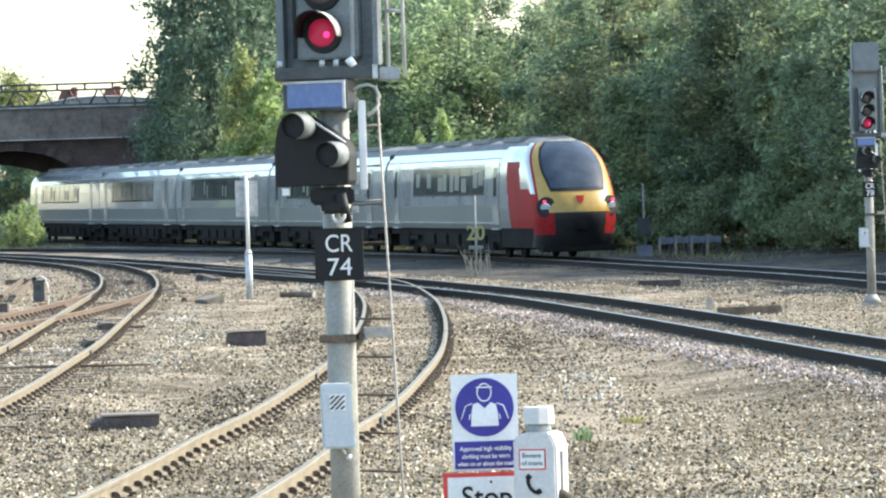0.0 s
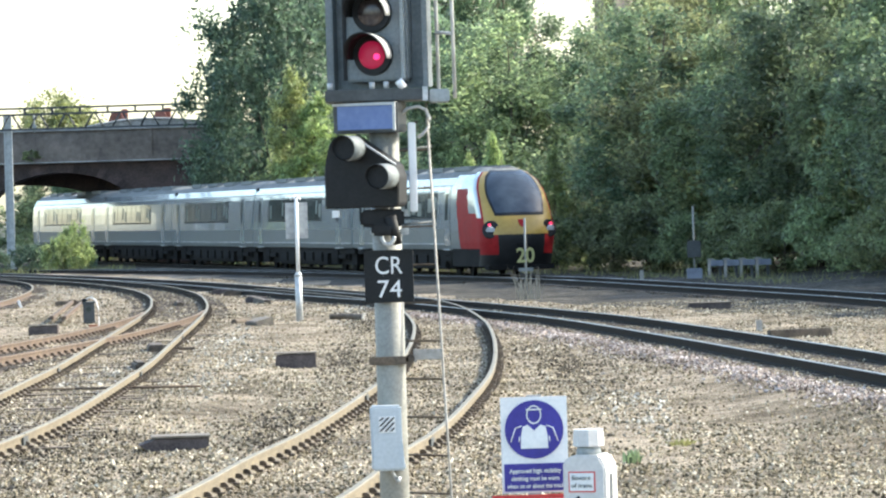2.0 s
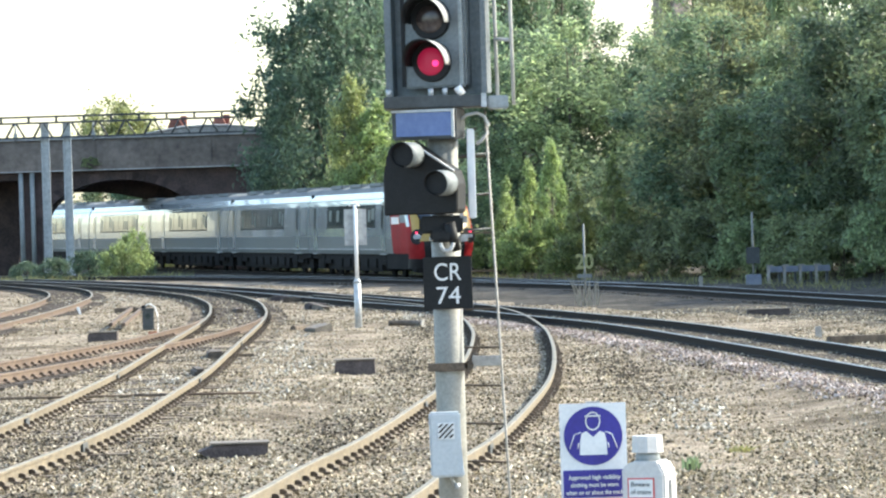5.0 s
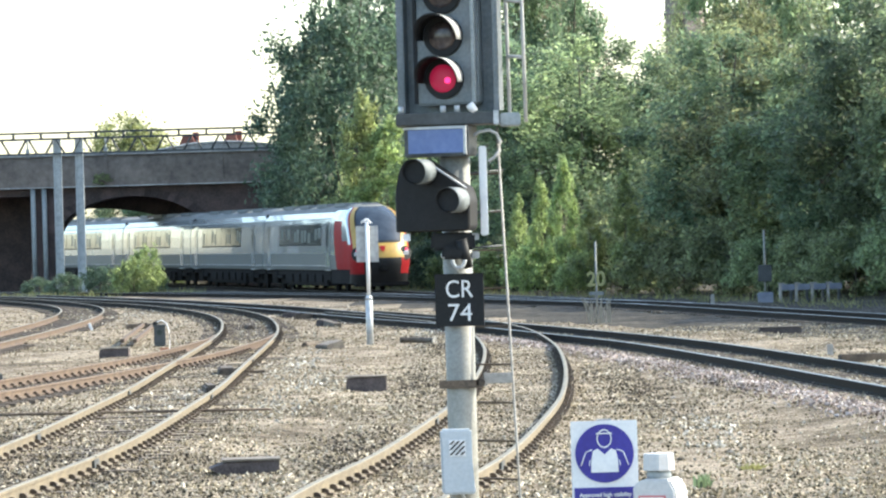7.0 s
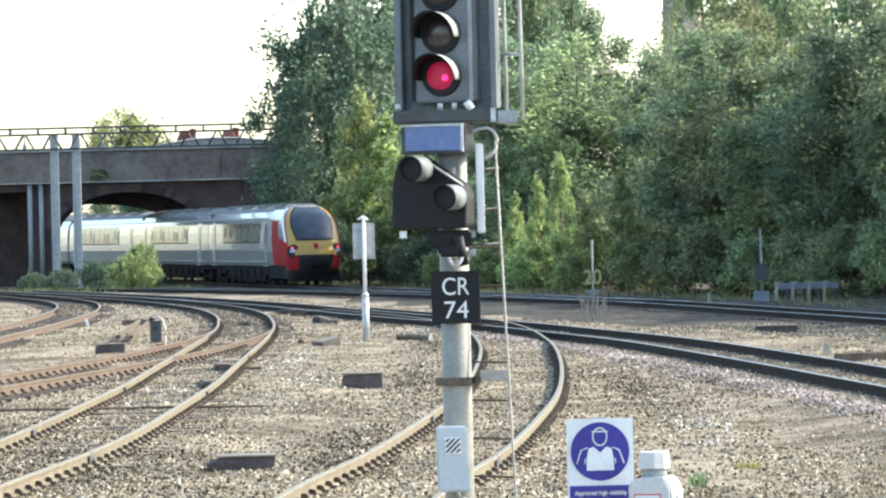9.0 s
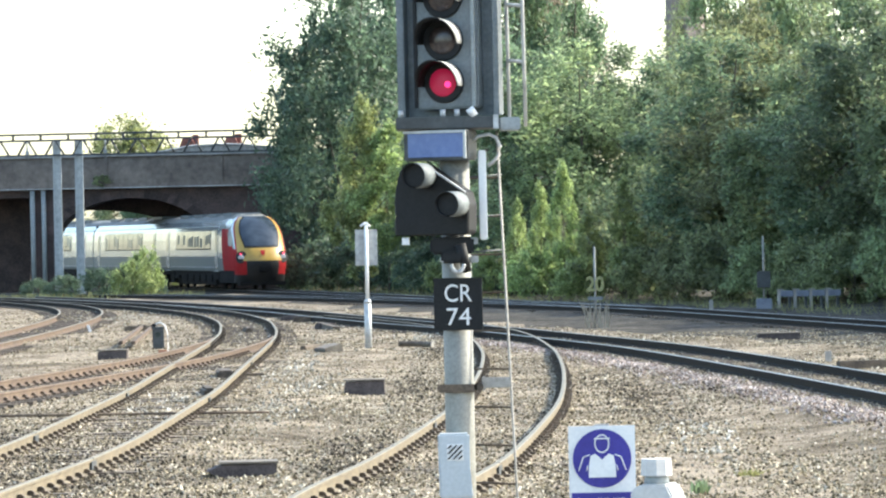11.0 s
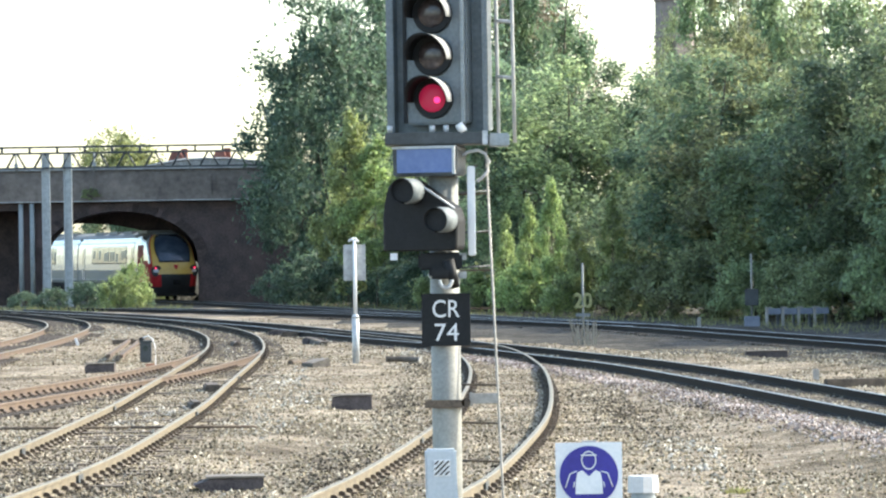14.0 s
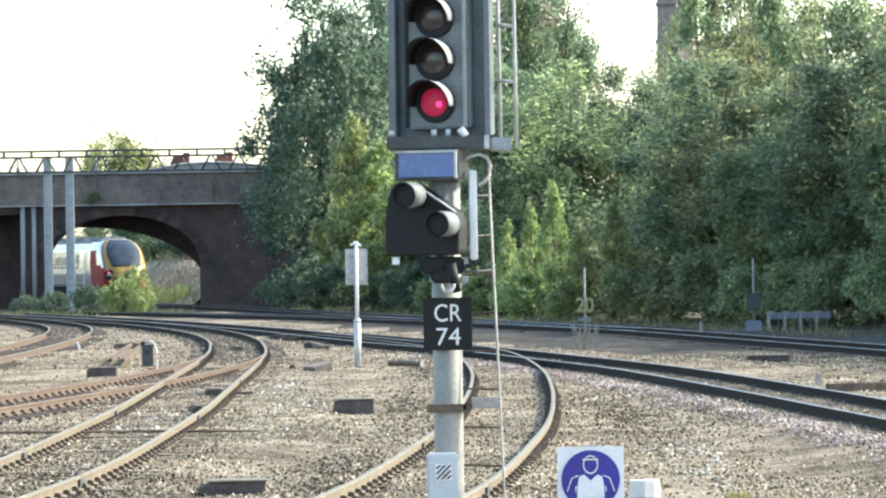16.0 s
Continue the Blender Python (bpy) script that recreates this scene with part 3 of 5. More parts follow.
def panel(bm, sx, y0, y1, z0, z1, out, n=3):
    """A plate that follows the curve of the body side."""
    rows = []
    for i in range(n + 1):
        z = z0 + (z1 - z0) * i / n
        x = side_x(z)
        rows.append([bm.verts.new((sx * (x + o), y, z)) for y, o in ((y0, -0.02), (y0, out), (y1, out), (y1, -0.02))])
    for a, b in zip(rows, rows[1:]):
        for k in range(3):
            bm.faces.new((a[k], a[k + 1], b[k + 1], b[k]))
    bm.faces.new(rows[0][::-1])
    bm.faces.new(rows[-1])
    return bm


def bogie(car, y):
    b = part("bogie", box(B(), -1.15, 1.15, y - 1.75, y + 1.75, 0.42, 0.72, 0.05), M["under"], car, "grimy dark bogie")
    for dy in (-1.15, 1.15):
        for x in (-0.75, 0.75):
            bm = rod(B(), (x - 0.065, y + dy, 0.42), (x + 0.065, y + dy, 0.42), 0.42, sides=24)
            rod(bm, (x * 1.09, y + dy, 0.42), (x * 1.28, y + dy, 0.42), 0.16, 0.12, sides=12)
            part("wheel", bm, M["under"], b)
    for x in (-1.2, 1.2):
        bm = box(B(), x - 0.06, x + 0.06, y - 1.5, y + 1.5, 0.5, 0.68, 0.03)
        rod(bm, (x, y, 0.3), (x, y, 0.85), 0.1, sides=10)
        part("side_frame", bm, M["under"], b)


NOSE = [(0.35, -0.35), (0.75, -0.12), (1.2, 0.0), (1.45, 0.0), (1.7, -0.08), (2.0, -0.24), (2.3, -0.48), (2.6, -0.76), (2.9, -1.08), (3.2, -1.46), (3.45, -1.84), (3.62, -2.22), (3.72, -2.7)]


def nose_y(z):
    return float(np.interp(z, [p[0] for p in NOSE], [p[1] for p in NOSE]))


def nose_point(a, z):
    """A point of the rounded front, a from -1 to 1 across."""
    w = (side_x(max(z, 0.8)) if z < 3.7 else 0.45) * 0.95
    if z > 3.4:
        w = max(w, 0.5)
    return Vector((w * math.sin(a * math.pi / 2) ** 1 if abs(a) < 1 else w * a, nose_y(z) - 1.05 * (1 - math.cos(a * math.pi / 2)) ** 1.15, z))


def build_nose(car, tip):
    """The sloping cab front, tip at y = tip, joined to the body side behind it."""
    zs = [0.35, 0.55, 0.75, 0.95, 1.1, 1.25, 1.42, 1.55, 1.7, 1.85, 2.0, 2.15, 2.3, 2.42, 2.6, 2.8, 3.0, 3.2, 3.36, 3.48, 3.56, 3.64, 3.72]
    cols = 29
    bm = B()
    grid = []
    for z in zs:
        grid.append([bm.verts.new(nose_point(-1 + 2 * j / (cols - 1), z) + Vector((0, tip, 0))) for j in range(cols)])
    for i in range(len(zs) - 1):
        for j in range(cols - 1):
            f = bm.faces.new((grid[i][j], grid[i][j + 1], grid[i + 1][j + 1], grid[i + 1][j]))
            z, a = (zs[i] + zs[i + 1]) / 2, abs(-1 + 2 * (j + 0.5) / (cols - 1))
            f.smooth = True
            f.material_index = 3 if (z < 1.42 and a < 0.43) else 0 if z < 1.45 and a >= 0.43 else 1
            if z > 1.45 and a > 0.72:
                f.material_index = 0 if a < 0.79 or z < 2.0 else 2
            if z > 3.56:
                f.material_index = 4
            if z < 0.85:
                f.material_index = 3
    # flanks from the front's edge back to the coach body
    back = tip - 5.4
    for sx, col in ((-1, 0), (1, cols - 1)):
        prev = [g[col] for g in grid]
        ny = 40
        for k in range(1, ny + 1):
            row = []
            for g, z in zip(grid, zs):
                p = g[col].co
                w = side_x(max(z, 0.8)) if z < 3.7 else 0.5
                t = k / ny
                row.append(bm.verts.new((sx * (abs(p.x) + (w - abs(p.x)) * min(1, t * 2.2)), p.y + (back - p.y) * t, z)))
            for i in range(len(zs) - 1):
                f = bm.faces.new((prev[i], prev[i + 1], row[i + 1], row[i]))
                z, y = (zs[i] + zs[i + 1]) / 2, tip - (prev[i].co.y + row[i].co.y) / 2
                f.smooth = True
                lean = y - (z - 2) * 0.25
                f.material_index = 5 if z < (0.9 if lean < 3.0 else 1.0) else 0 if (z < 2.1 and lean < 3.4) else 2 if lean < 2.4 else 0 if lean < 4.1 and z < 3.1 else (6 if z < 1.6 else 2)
                if z > 3.42:
                    f.material_index = 4
            prev = row
        if sx < 0:
            left_edge = prev
        else:
            right_edge = prev
    # roof of the cab
    top_l, top_r = left_edge[-1], right_edge[-1]
    bm.faces.new([g for g in grid[-1]] + [top_r, top_l]).material_index = 4
    nose = part("cab", bm, [M["train_red"], M["train_yellow"], M["silver"], M["black"], M["roof"], M["under"], M["silver_low"]], car, "red and yellow sloping cab front")
    # windscreen in its black surround
    bm = B()
    rows = []
    for k, z in enumerate(np.linspace(2.05, 3.70, 12)):
        half = 0.45 + 0.11 * min(1.0, k / 4.4) - 0.05 * max(0.0, k / 1.83 - 5)
        rows.append([bm.verts.new(nose_point(-half + 2 * half * j / 12, z) + Vector((0, tip + 0.012, 0.006))) for j in range(13)])
    for a, b in zip(rows, rows[1:]):
        for j in range(12):
            bm.faces.new((a[j], a[j + 1], b[j + 1], b[j])).smooth = True
    part("windscreen_surround", bm, M["black"], nose, "black windscreen surround")
    bm = B()
    rows = []
    zz = np.linspace(2.14, 3.56, 12)
    for k, z in enumerate(zz):
        u = k / 11
        half = 0.42 + 0.09 * min(1.0, 2.5 * u) - 0.06 * max(0.0, 6 * u - 5)
        rows.append([bm.verts.new(nose_point(-half + 2 * half * j / 12, z) + Vector((0, tip + 0.022, 0.012))) for j in range(13)])
    for a, b in zip(rows, rows[1:]):
        for j in range(12):
            bm.faces.new((a[j], a[j + 1], b[j + 1], b[j])).smooth = True
    part("windscreen", bm, M["screen"], nose, "dark tinted windscreen")
    for sx in (-1, 1):
        c = nose_point(sx * 0.57, 1.6)
        bm = B()
        d = Vector((sx * 0.45, 0.85, 0.15)).normalized()
        p = c + Vector((0, tip, 0))
        rod(bm, p - d * 0.12, p + d * 0.03, 0.33, 0.29, sides=24)
        lamp = part("headlamp", bm, M["black"], nose, "round headlamp cluster")
        bm = rod(B(), p + d * 0.03 - Vector((0, 0, 0.05)), p + d * 0.05 - Vector((0, 0, 0.06)), 0.165, 0.15, sides=18)
        part("lamp_glass", bm, M["lamp_glass"], lamp)
        q = p + d * 0.05 + Vector((0.03 * sx, 0, 0.15))
        part("tail_light", rod(B(), q - d * 0.06, q + d * 0.02, 0.046, sides=14), M["tail_lamp"], lamp, "lit red tail light")
    bm = prism(B(), [(0, 1.66), (0.09, 1.76), (0.12, 1.92), (-0.12, 1.92), (-0.09, 1.76)], tip - 0.02, tip + 0.02)
    for v in bm.verts:
        v.co.y -= 0.04 + (v.co.z - 1.66) * 0.58
    part("badge", bm, M["train_red"], nose, "small red badge")
    bm = box(B(), -0.22, 0.22, tip - 0.5, tip + 0.12, 0.85, 1.12, 0.04)
    rod(bm, (0, tip - 0.3, 0.98), (0, tip + 0.2, 0.98), 0.12, sides=12)
    part("coupler", bm, M["under"], nose)
    bm = box(B(), -1.15, 1.15, tip - 0.9, tip - 0.3, 0.22, 0.4, 0.04)
    part("snow_plough", bm, M["under"], nose)


def build_car(first, last):
    """One coach; its y axis points to the tail end that the viewer sees, its middle at the origin."""
    car = thing("train_car", "silver passenger coach with a red and yellow tail cab" if first else "silver passenger train coach with dark windows and grimy underframe", "train car", group="coaches of the train")
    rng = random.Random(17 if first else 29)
    y0, y1 = -CAR_L / 2, CAR_L / 2
    end = y1 - 4.35 if first else y1
    bm = B()
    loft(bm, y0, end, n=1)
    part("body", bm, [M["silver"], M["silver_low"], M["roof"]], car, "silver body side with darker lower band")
    if first:
        build_nose(car, y1 + 1.05)
    for sx in (-1, 1):
        # glazing band: window panes between thin pillars, in a dark surround
        w0, w1 = (y0 + 4.9, y0 + 16.0) if first else (y0 + 4.0, y0 + 16.2)
        part("window_band", panel(B(), sx, w0 - 0.12, w1 + 0.12, 1.98, 2.96, 0.004), M["black"], car, "dark window surround")
        n = 6 if first else 8
        step = (w1 - w0) / n
        for i in range(n):
            part("window", panel(B(), sx, w0 + i * step + 0.06, w0 + (i + 1) * step - 0.06, 2.04, 2.90, 0.012), M["glass"], car, "dark tinted window pane")
            # Pale strips on the glass stand in for the bright view through the coach.
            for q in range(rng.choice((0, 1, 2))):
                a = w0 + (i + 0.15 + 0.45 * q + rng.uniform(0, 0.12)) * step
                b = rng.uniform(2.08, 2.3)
                part("seat_cover", panel(B(), sx, a, a + rng.uniform(0.3, 0.75), b, b + rng.uniform(0.45, 0.56), 0.0145), M["view_pale"], car, "pale strip on the pane for the bright view through it")
        for dy in (1.3, (17.3 if first else 19.4)):
            door = part("door", panel(B(), sx, y0 + dy, y0 + dy + 0.95, 1.06, 3.0, 0.018, 6), M["silver"], car, "silver plug door")
            part("door_window", panel(B(), sx, y0 + dy + 0.24, y0 + dy + 0.71, 1.95, 2.85, 0.024), M["glass"], door)
            for e in (dy - 0.05, dy + 0.97):
                part("door_seal", panel(B(), sx, y0 + e, y0 + e + 0.035, 1.06, 3.0, 0.008, 6), M["black"], door)
            part("step", box(B(), min(sx * 1.2, sx * 1.42), max(sx * 1.2, sx * 1.42), y0 + dy, y0 + dy + 0.95, 0.9, 0.94), M["coping"], door)
        part("stripe", panel(B(), sx, y0 + 0.1, end - 0.1, 1.09, 1.13, 0.006), M["coping"], car)
        part("cantrail", panel(B(), sx, y0 + 0.1, end - 0.1, 3.12, 3.15, 0.012), M["coping"], car, "pale gutter strip")
    bm = box(B(), -1.2, 1.2, y0 + 5.4, y1 - 6.0, 0.22, 0.94, 0.06)
    box(bm, -1.22, 1.22, y0 + 0.2, end - 0.1, 0.7, 0.94)
    for i in range(5):
        a = y0 + 6.2 + i * 2.0
        box(bm, -1.28, 1.28, a, a + 1.5, 0.36, 0.76, 0.04)
    # Filler along the coach, added so that the gaps underneath read dark.
    box(bm, -1.05, 1.05, y0 + 0.6, end - 0.6, 0.26, 0.72)
    part("underframe", bm, M["under"], car, "grimy dark equipment boxes and an added dark filler")
    bogie(car, y0 + 3.4)
    bogie(car, y1 - (4.6 if first else 3.4))
    for i in range(4):
        a = y0 + 2.4 + i * 4.6
        part("roof_unit", box(B(), -0.75, 0.75, a, a + 2.8, 3.6, 3.79, 0.05), M["head_grey"], car, "dark grey roof equipment")
    bm = box(B(), -1.15, 1.15, y0 - 0.26, y0, 0.9, 3.45, 0.04)
    if not last:
        part("gangway", bm, M["black"], car, "black gangway bellows")
    else:
        bm.free()
    return car


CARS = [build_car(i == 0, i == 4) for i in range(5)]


# ---- trees ----
def crown_mesh(name, seed, rx, ry, z0, z1, leaves, size, clumps, material, droop=0.0, fill=0.55):
    """Many small leaves gathered in clumps, with gaps, inside an uneven egg; droop makes it a spire."""
    rng = np.random.default_rng(seed)
    zc, rz = (z0 + z1) / 2, (z1 - z0) / 2
    d = rng.normal(size=(clumps, 3))
    d /= np.linalg.norm(d, axis=1)[:, None]
    r = fill + (1 - fill) * rng.random(clumps) ** 0.6
    r *= 0.82 + 0.3 * rng.random(clumps)
    c = d * r[:, None] * [rx, ry, rz]
    if droop:
        c[:, :2] *= np.clip(1.05 - droop * (c[:, 2:3] / rz), 0.12, 1.6)
    c[:, :2] *= np.clip(1.15 - 0.45 * (c[:, 2:3] / rz), 0.5, 1.4) ** 0.8
    which = rng.integers(0, clumps, leaves)
    spread = (0.12 + 0.15 * rng.random(clumps))[which][:, None] * np.array([rx, ry, min(rz, max(rx, ry) * 1.1)])
    p = c[which] + rng.normal(size=(leaves, 3)) * spread * 0.62
    p[:, 2] = np.maximum(p[:, 2] + zc, z0 * 0.6 + 0.05)
    u = rng.normal(size=(leaves, 3))
    u /= np.linalg.norm(u, axis=1)[:, None]
    v = np.cross(u, rng.normal(size=(leaves, 3)))
    v /= np.linalg.norm(v, axis=1)[:, None]
    nn = np.cross(u, v)
    s = size * (0.6 + 0.8 * rng.random((leaves, 1)))
    a, b, e = p - u * s, p + v * s * 0.75 + nn * s * 0.1, p + u * s * 0.9 - v * s * 0.15
    verts = np.stack([a, b, e], axis=1).reshape(-1, 3)
    faces = np.arange(leaves * 3).reshape(-1, 3)
    return plain(name, verts.tolist(), faces.tolist(), material), c + [0, 0, zc]


def build_tree(name, label, seed, h, r, leaves, size, material, low=0.12, trunk=0.16, clumps=70, sort="tree", fill=0.55, droop=0.0):
    rng = random.Random(seed)
    tree = thing(name, label, sort)
    me, centres = crown_mesh("crown", seed, r, r, h * low, h, leaves, size, clumps, material, droop, fill)
    crown = new("crown", me)
    crown.parent = tree
    bm = B()
    p, lean = Vector((0, 0, -0.4)), Vector((rng.uniform(-0.05, 0.05), rng.uniform(-0.05, 0.05), 1))
    pts = [p]
    for i in range(5):
        p = p + lean * h * 0.19 + Vector((rng.uniform(-1, 1), rng.uniform(-1, 1), 0)) * h * 0.012
        pts.append(p)
    for i in range(5):
        rod(bm, pts[i], pts[i + 1], trunk * (1 - i * 0.17), trunk * (1 - (i + 1) * 0.17), sides=8, caps=False)
    part("trunk", bm, M["bark"], tree)
    for k in range(9):
        c = Vector(centres[rng.randrange(len(centres))])
        a = pts[1 + k % 4]
        mid = a.lerp(c, 0.5) + Vector((0, 0, 0.08 * h * rng.random()))
        bm = rod(B(), a, mid, trunk * 0.4, trunk * 0.25, sides=6, caps=False)
        rod(bm, mid, c, trunk * 0.25, trunk * 0.06, sides=5, caps=False)
        part("limb", bm, M["bark"], tree)
    return tree


def plant():
    rng = random.Random(11)
    kinds = [build_tree("tree", "leafy green broadleaf tree beside the railway", 20 + i, 12.5 + i * 0.7, 3.0 + 0.25 * i, 19000, 0.135, M[("leaf", "leaf_olive", "leaf_deep", "leaf_olive")[i]], low=0.06, clumps=60, fill=0.5) for i in range(4)]
    dark = build_tree("tree", "tall dark green tree beside the bridge", 31, 16.5, 3.9, 22000, 0.165, M["leaf_dark"], low=0.04, clumps=95)
    young = build_tree("sapling", "slender bright yellow-green sapling", 41, 8.6, 1.5, 8000, 0.13, M["leaf_pale"], low=0.08, trunk=0.07, clumps=60, droop=0.75, fill=0.3)
    bush = build_tree("bush", "sunlit yellow-green bush at the lineside", 51, 3.0, 1.6, 5000, 0.11, M["leaf_pale"], low=0.0, trunk=0.05, clumps=40, sort="bush")
    shrub = build_tree("bush", "dark green lineside undergrowth", 61, 3.2, 2.0, 5000, 0.12, M["leaf_olive"], low=0.0, trunk=0.05, clumps=45, sort="bush")
    autumn = build_tree("tree", "tall tree with thin reddish autumn leaves", 71, 17, 3.0, 9000, 0.15, M["leaf_rust"], low=0.25, clumps=80)
    # The shade on these bushes is put into their leaf colour.
    low = build_tree("bush", "green bush in leaves darkened for shade near the bridge", 64, 3.0, 2.0, 5000, 0.12, M["leaf_dark"], low=0.0, trunk=0.05, clumps=45, sort="bush")
    first = dict()

    SKYLINE = [(-0.05, 0.0172), (-0.0427, 0.024), (-0.0378, 0.041), (-0.034, 0.056), (0.012, 0.058), (0.017, 0.05), (0.022, 0.056), (0.031, 0.054), (0.0345, 0.049), (0.037, 0.043), (0.041, 0.0392), (0.045, 0.0405), (0.049, 0.045), (0.053, 0.052), (0.06, 0.058), (0.1, 0.064)]

    def put(src, x, y, s=1.0, tall=None):
        """Set a plant at x, y; tall: height that it reaches, else its own times s."""
        m = pose(x, y, ground_height(x, y) if y < 140 else -0.2, rz=rng.uniform(0, 360))
        ob = src if src not in first else copy_thing(src, m)
        first[src] = True
        ob.matrix_basis = m
        ob.scale = (s, s, s if tall is None else tall / own[src])

    own = {k: 12.5 + i * 0.7 for i, k in enumerate(kinds)}
    own[dark], own[young], own[bush] = 16.5, 8.6, 3.0
    # wall of trees along the far line, three deep, to an uneven skyline
    # The first two stand out of view, added to shade the ground by the lines.
    row = [(20, 104), (18.8, 116), (17.2, 128), (16.5, 140), (15.4, 151), (13.8, 160), (11.6, 168), (9.4, 177), (7.0, 187), (4.6, 197), (2.2, 207), (-0.2, 217), (-2.4, 228)]
    row = [q for a, b in zip(row, row[1:]) for q in (a, ((a[0] + b[0]) / 2 + 0.6, (a[1] + b[1]) / 2))] + row[-1:]
    for i, (x, y) in enumerate(row):
        for k, (dx, dy) in enumerate(((1.0, 0), (5.5, 4), (10.5, 8))):
            if k == 2 and i % 2:
                continue
            px, py = x + dx + rng.uniform(-0.7, 0.7), y + dy + rng.uniform(-1.5, 1.5)
            top = 2.45 + py * np.interp(px / py, [a for a, b in SKYLINE], [b for a, b in SKYLINE])
            if 184 < py < 202 and px > 4.5 or 190.5 < py < 202 or 214 < py < 250 and px > 2.5:
                continue      # a gap that lets the sun in on the saplings
            tall = min(top * (rng.uniform(0.7, 0.84) if k == 0 else rng.uniform(0.92, 1.0)), 17)
            if k == 0 and y > 212:
                tall = 5.5
            # Past y 205 deeper leaves and dark bushes paint in the shade.
            put(kinds[2 if y > 205 else (i + k * 3) % 4 & (2 if y < 166 else 3)], px, py, rng.uniform(0.8, 1.0), tall)
        put(low if y > 203 else shrub, x - 0.6 + rng.uniform(-0.5, 0.5), y - 3, rng.uniform(0.6, 1.0))
        put(low if y > 203 else shrub, x + 1.2 + rng.uniform(-0.5, 0.5), y + 2, rng.uniform(0.9, 1.3))
    # taller trees behind, up to the skyline on both sides of the tower
    for i, (px, py) in enumerate(((3.9, 292), (5.7, 297), (7.2, 291), (13.0, 264), (15.4, 270), (16.8, 263), (18.4, 268))):
        put(kinds[i % 4], px, py, 0.5 if 10 < px < 14 else 0.85, min(1.06 * (2.45 + py * np.interp(px / py, [a for a, b in SKYLINE], [b for a, b in SKYLINE])), 20))
    put(dark, -5.5, 237, 0.92, 17)
    put(dark, -3.0, 246, 1.05, 18)
    put(dark, -7.0, 246, 0.62, 11)
    for x, y, s in ((-6.2, 231, 0.9), (-4.2, 230, 1.0), (-2.4, 226, 0.9), (-8.0, 238, 0.7)):
        put(low, x, y, s)
    put(dark, 0.6, 250, 1.0, 17)
    put(young, -4.3, 223, 0.95, 10.0)
    put(young, -3.1, 222, 0.95, 8.6)
    put(young, -2.0, 220, 0.9, 7.4)
    for x, y, s in ((2.6, 191, 0.5), (3.5, 187.5, 0.58), (4.4, 185, 0.68), (5.3, 182.5, 0.5), (6.6, 180, 0.6)):
        put(young, x, y, s * 0.6, 8.6 * s)
    for x, y, s in ((3.2, 188, 0.75), (4.8, 183.5, 0.6), (1.2, 199, 0.7), (0.2, 205, 0.7)):
        put(bush, x, y, s)
    for x, y, s in ((-15.6, 222, 0.85), (-17.0, 224, 0.52), (-18.6, 223, 0.42), (-14.6, 226, 0.4), (-20.2, 226, 0.36)):
        if s > 0.8:
            put(bush, x + 0.4, y, 0.52, 1.9)
            put(bush, x + 0.9, y + 1.0, 0.45, 2.5)
        else:
            put(low, x, y, s * 0.92)
    pale = build_tree("tree", "pale sunlit tree rising behind the bridge", 81, 10.6, 3.0, 14000, 0.14, M["leaf_pale"], low=0.42, clumps=80, fill=0.3)
    put(pale, -20.7, 300)
    for x, y, s in ((-21.2, 291, 1.3), (-20, 296, 1.3), (-16.9, 269, 0.4)):
        put(shrub, x, y, s)
    # Right of x -17 dark leaves stand in for the shade beyond the arch.
    for x, y, h in ((-14.2, 285, 7.0), (-16.6, 293, 7.0), (-11.8, 280, 6.5), (-13.0, 296, 7.5), (-18.6, 290, 6.5), (-20.8, 297, 6.5)):
        put(dark if x > -17 else kinds[2], x, y, 0.7, h)
    put(shrub, -18.8, 251.55, 0.22)
    sprig = [o for o in scene.objects if o.name.startswith("bush") and abs(o.matrix_basis.translation.y - 251.55) < 0.01][0]
    sprig.location.z = 5.42
    tagged(sprig, "small bush growing from the bridge ledge")
    put(autumn, 4.6, 300, 1.2)
    put(autumn, 6.4, 297, 1.2)


plant()


# ---- lettering ----
def words(body, size, material, parent, x, y, z, weight=0.0, align="CENTER", width=None):
    """Raised letters that face the viewer, their middle (or start) at x and their foot at z."""
    cu = bpy.data.curves.new("letters", "FONT")
    cu.body, cu.size, cu.align_x, cu.extrude, cu.offset = body, size, align, 0.0015, weight
    tmp = bpy.data.objects.new("letters", cu)
    scene.collection.objects.link(tmp)
    bpy.context.view_layer.update()
    me = bpy.data.meshes.new_from_object(tmp.evaluated_get(bpy.context.evaluated_depsgraph_get()))
    bpy.data.objects.remove(tmp)
    me.materials.clear()
    me.materials.append(material)
    ob = new("lettering", me)
    ob.matrix_basis = pose(x, y, z, rx=90)
    if width:
        span = max(v.co.x for v in me.vertices) - min(v.co.x for v in me.vertices)
        ob.scale.x = width / span
    ob.parent = parent
    return ob


def disc(bm, x, z, r0, r1, y0, y1, n=40):
    """A flat ring (or a full disc when r0 is 0) facing the viewer."""
    if r0 == 0:
        return rod(bm, (x, y1, z), (x, y0, z), r1, sides=n)
    for i in range(n):
        a, b = i * math.tau / n, (i + 1) * math.tau / n
        prism(bm, [(x + r0 * math.cos(a), z + r0 * math.sin(a)), (x + r1 * math.cos(a), z + r1 * math.sin(a)), (x + r1 * math.cos(b), z + r1 * math.sin(b)), (x + r0 * math.cos(b), z + r0 * math.sin(b))], y0, y1)
    return bm


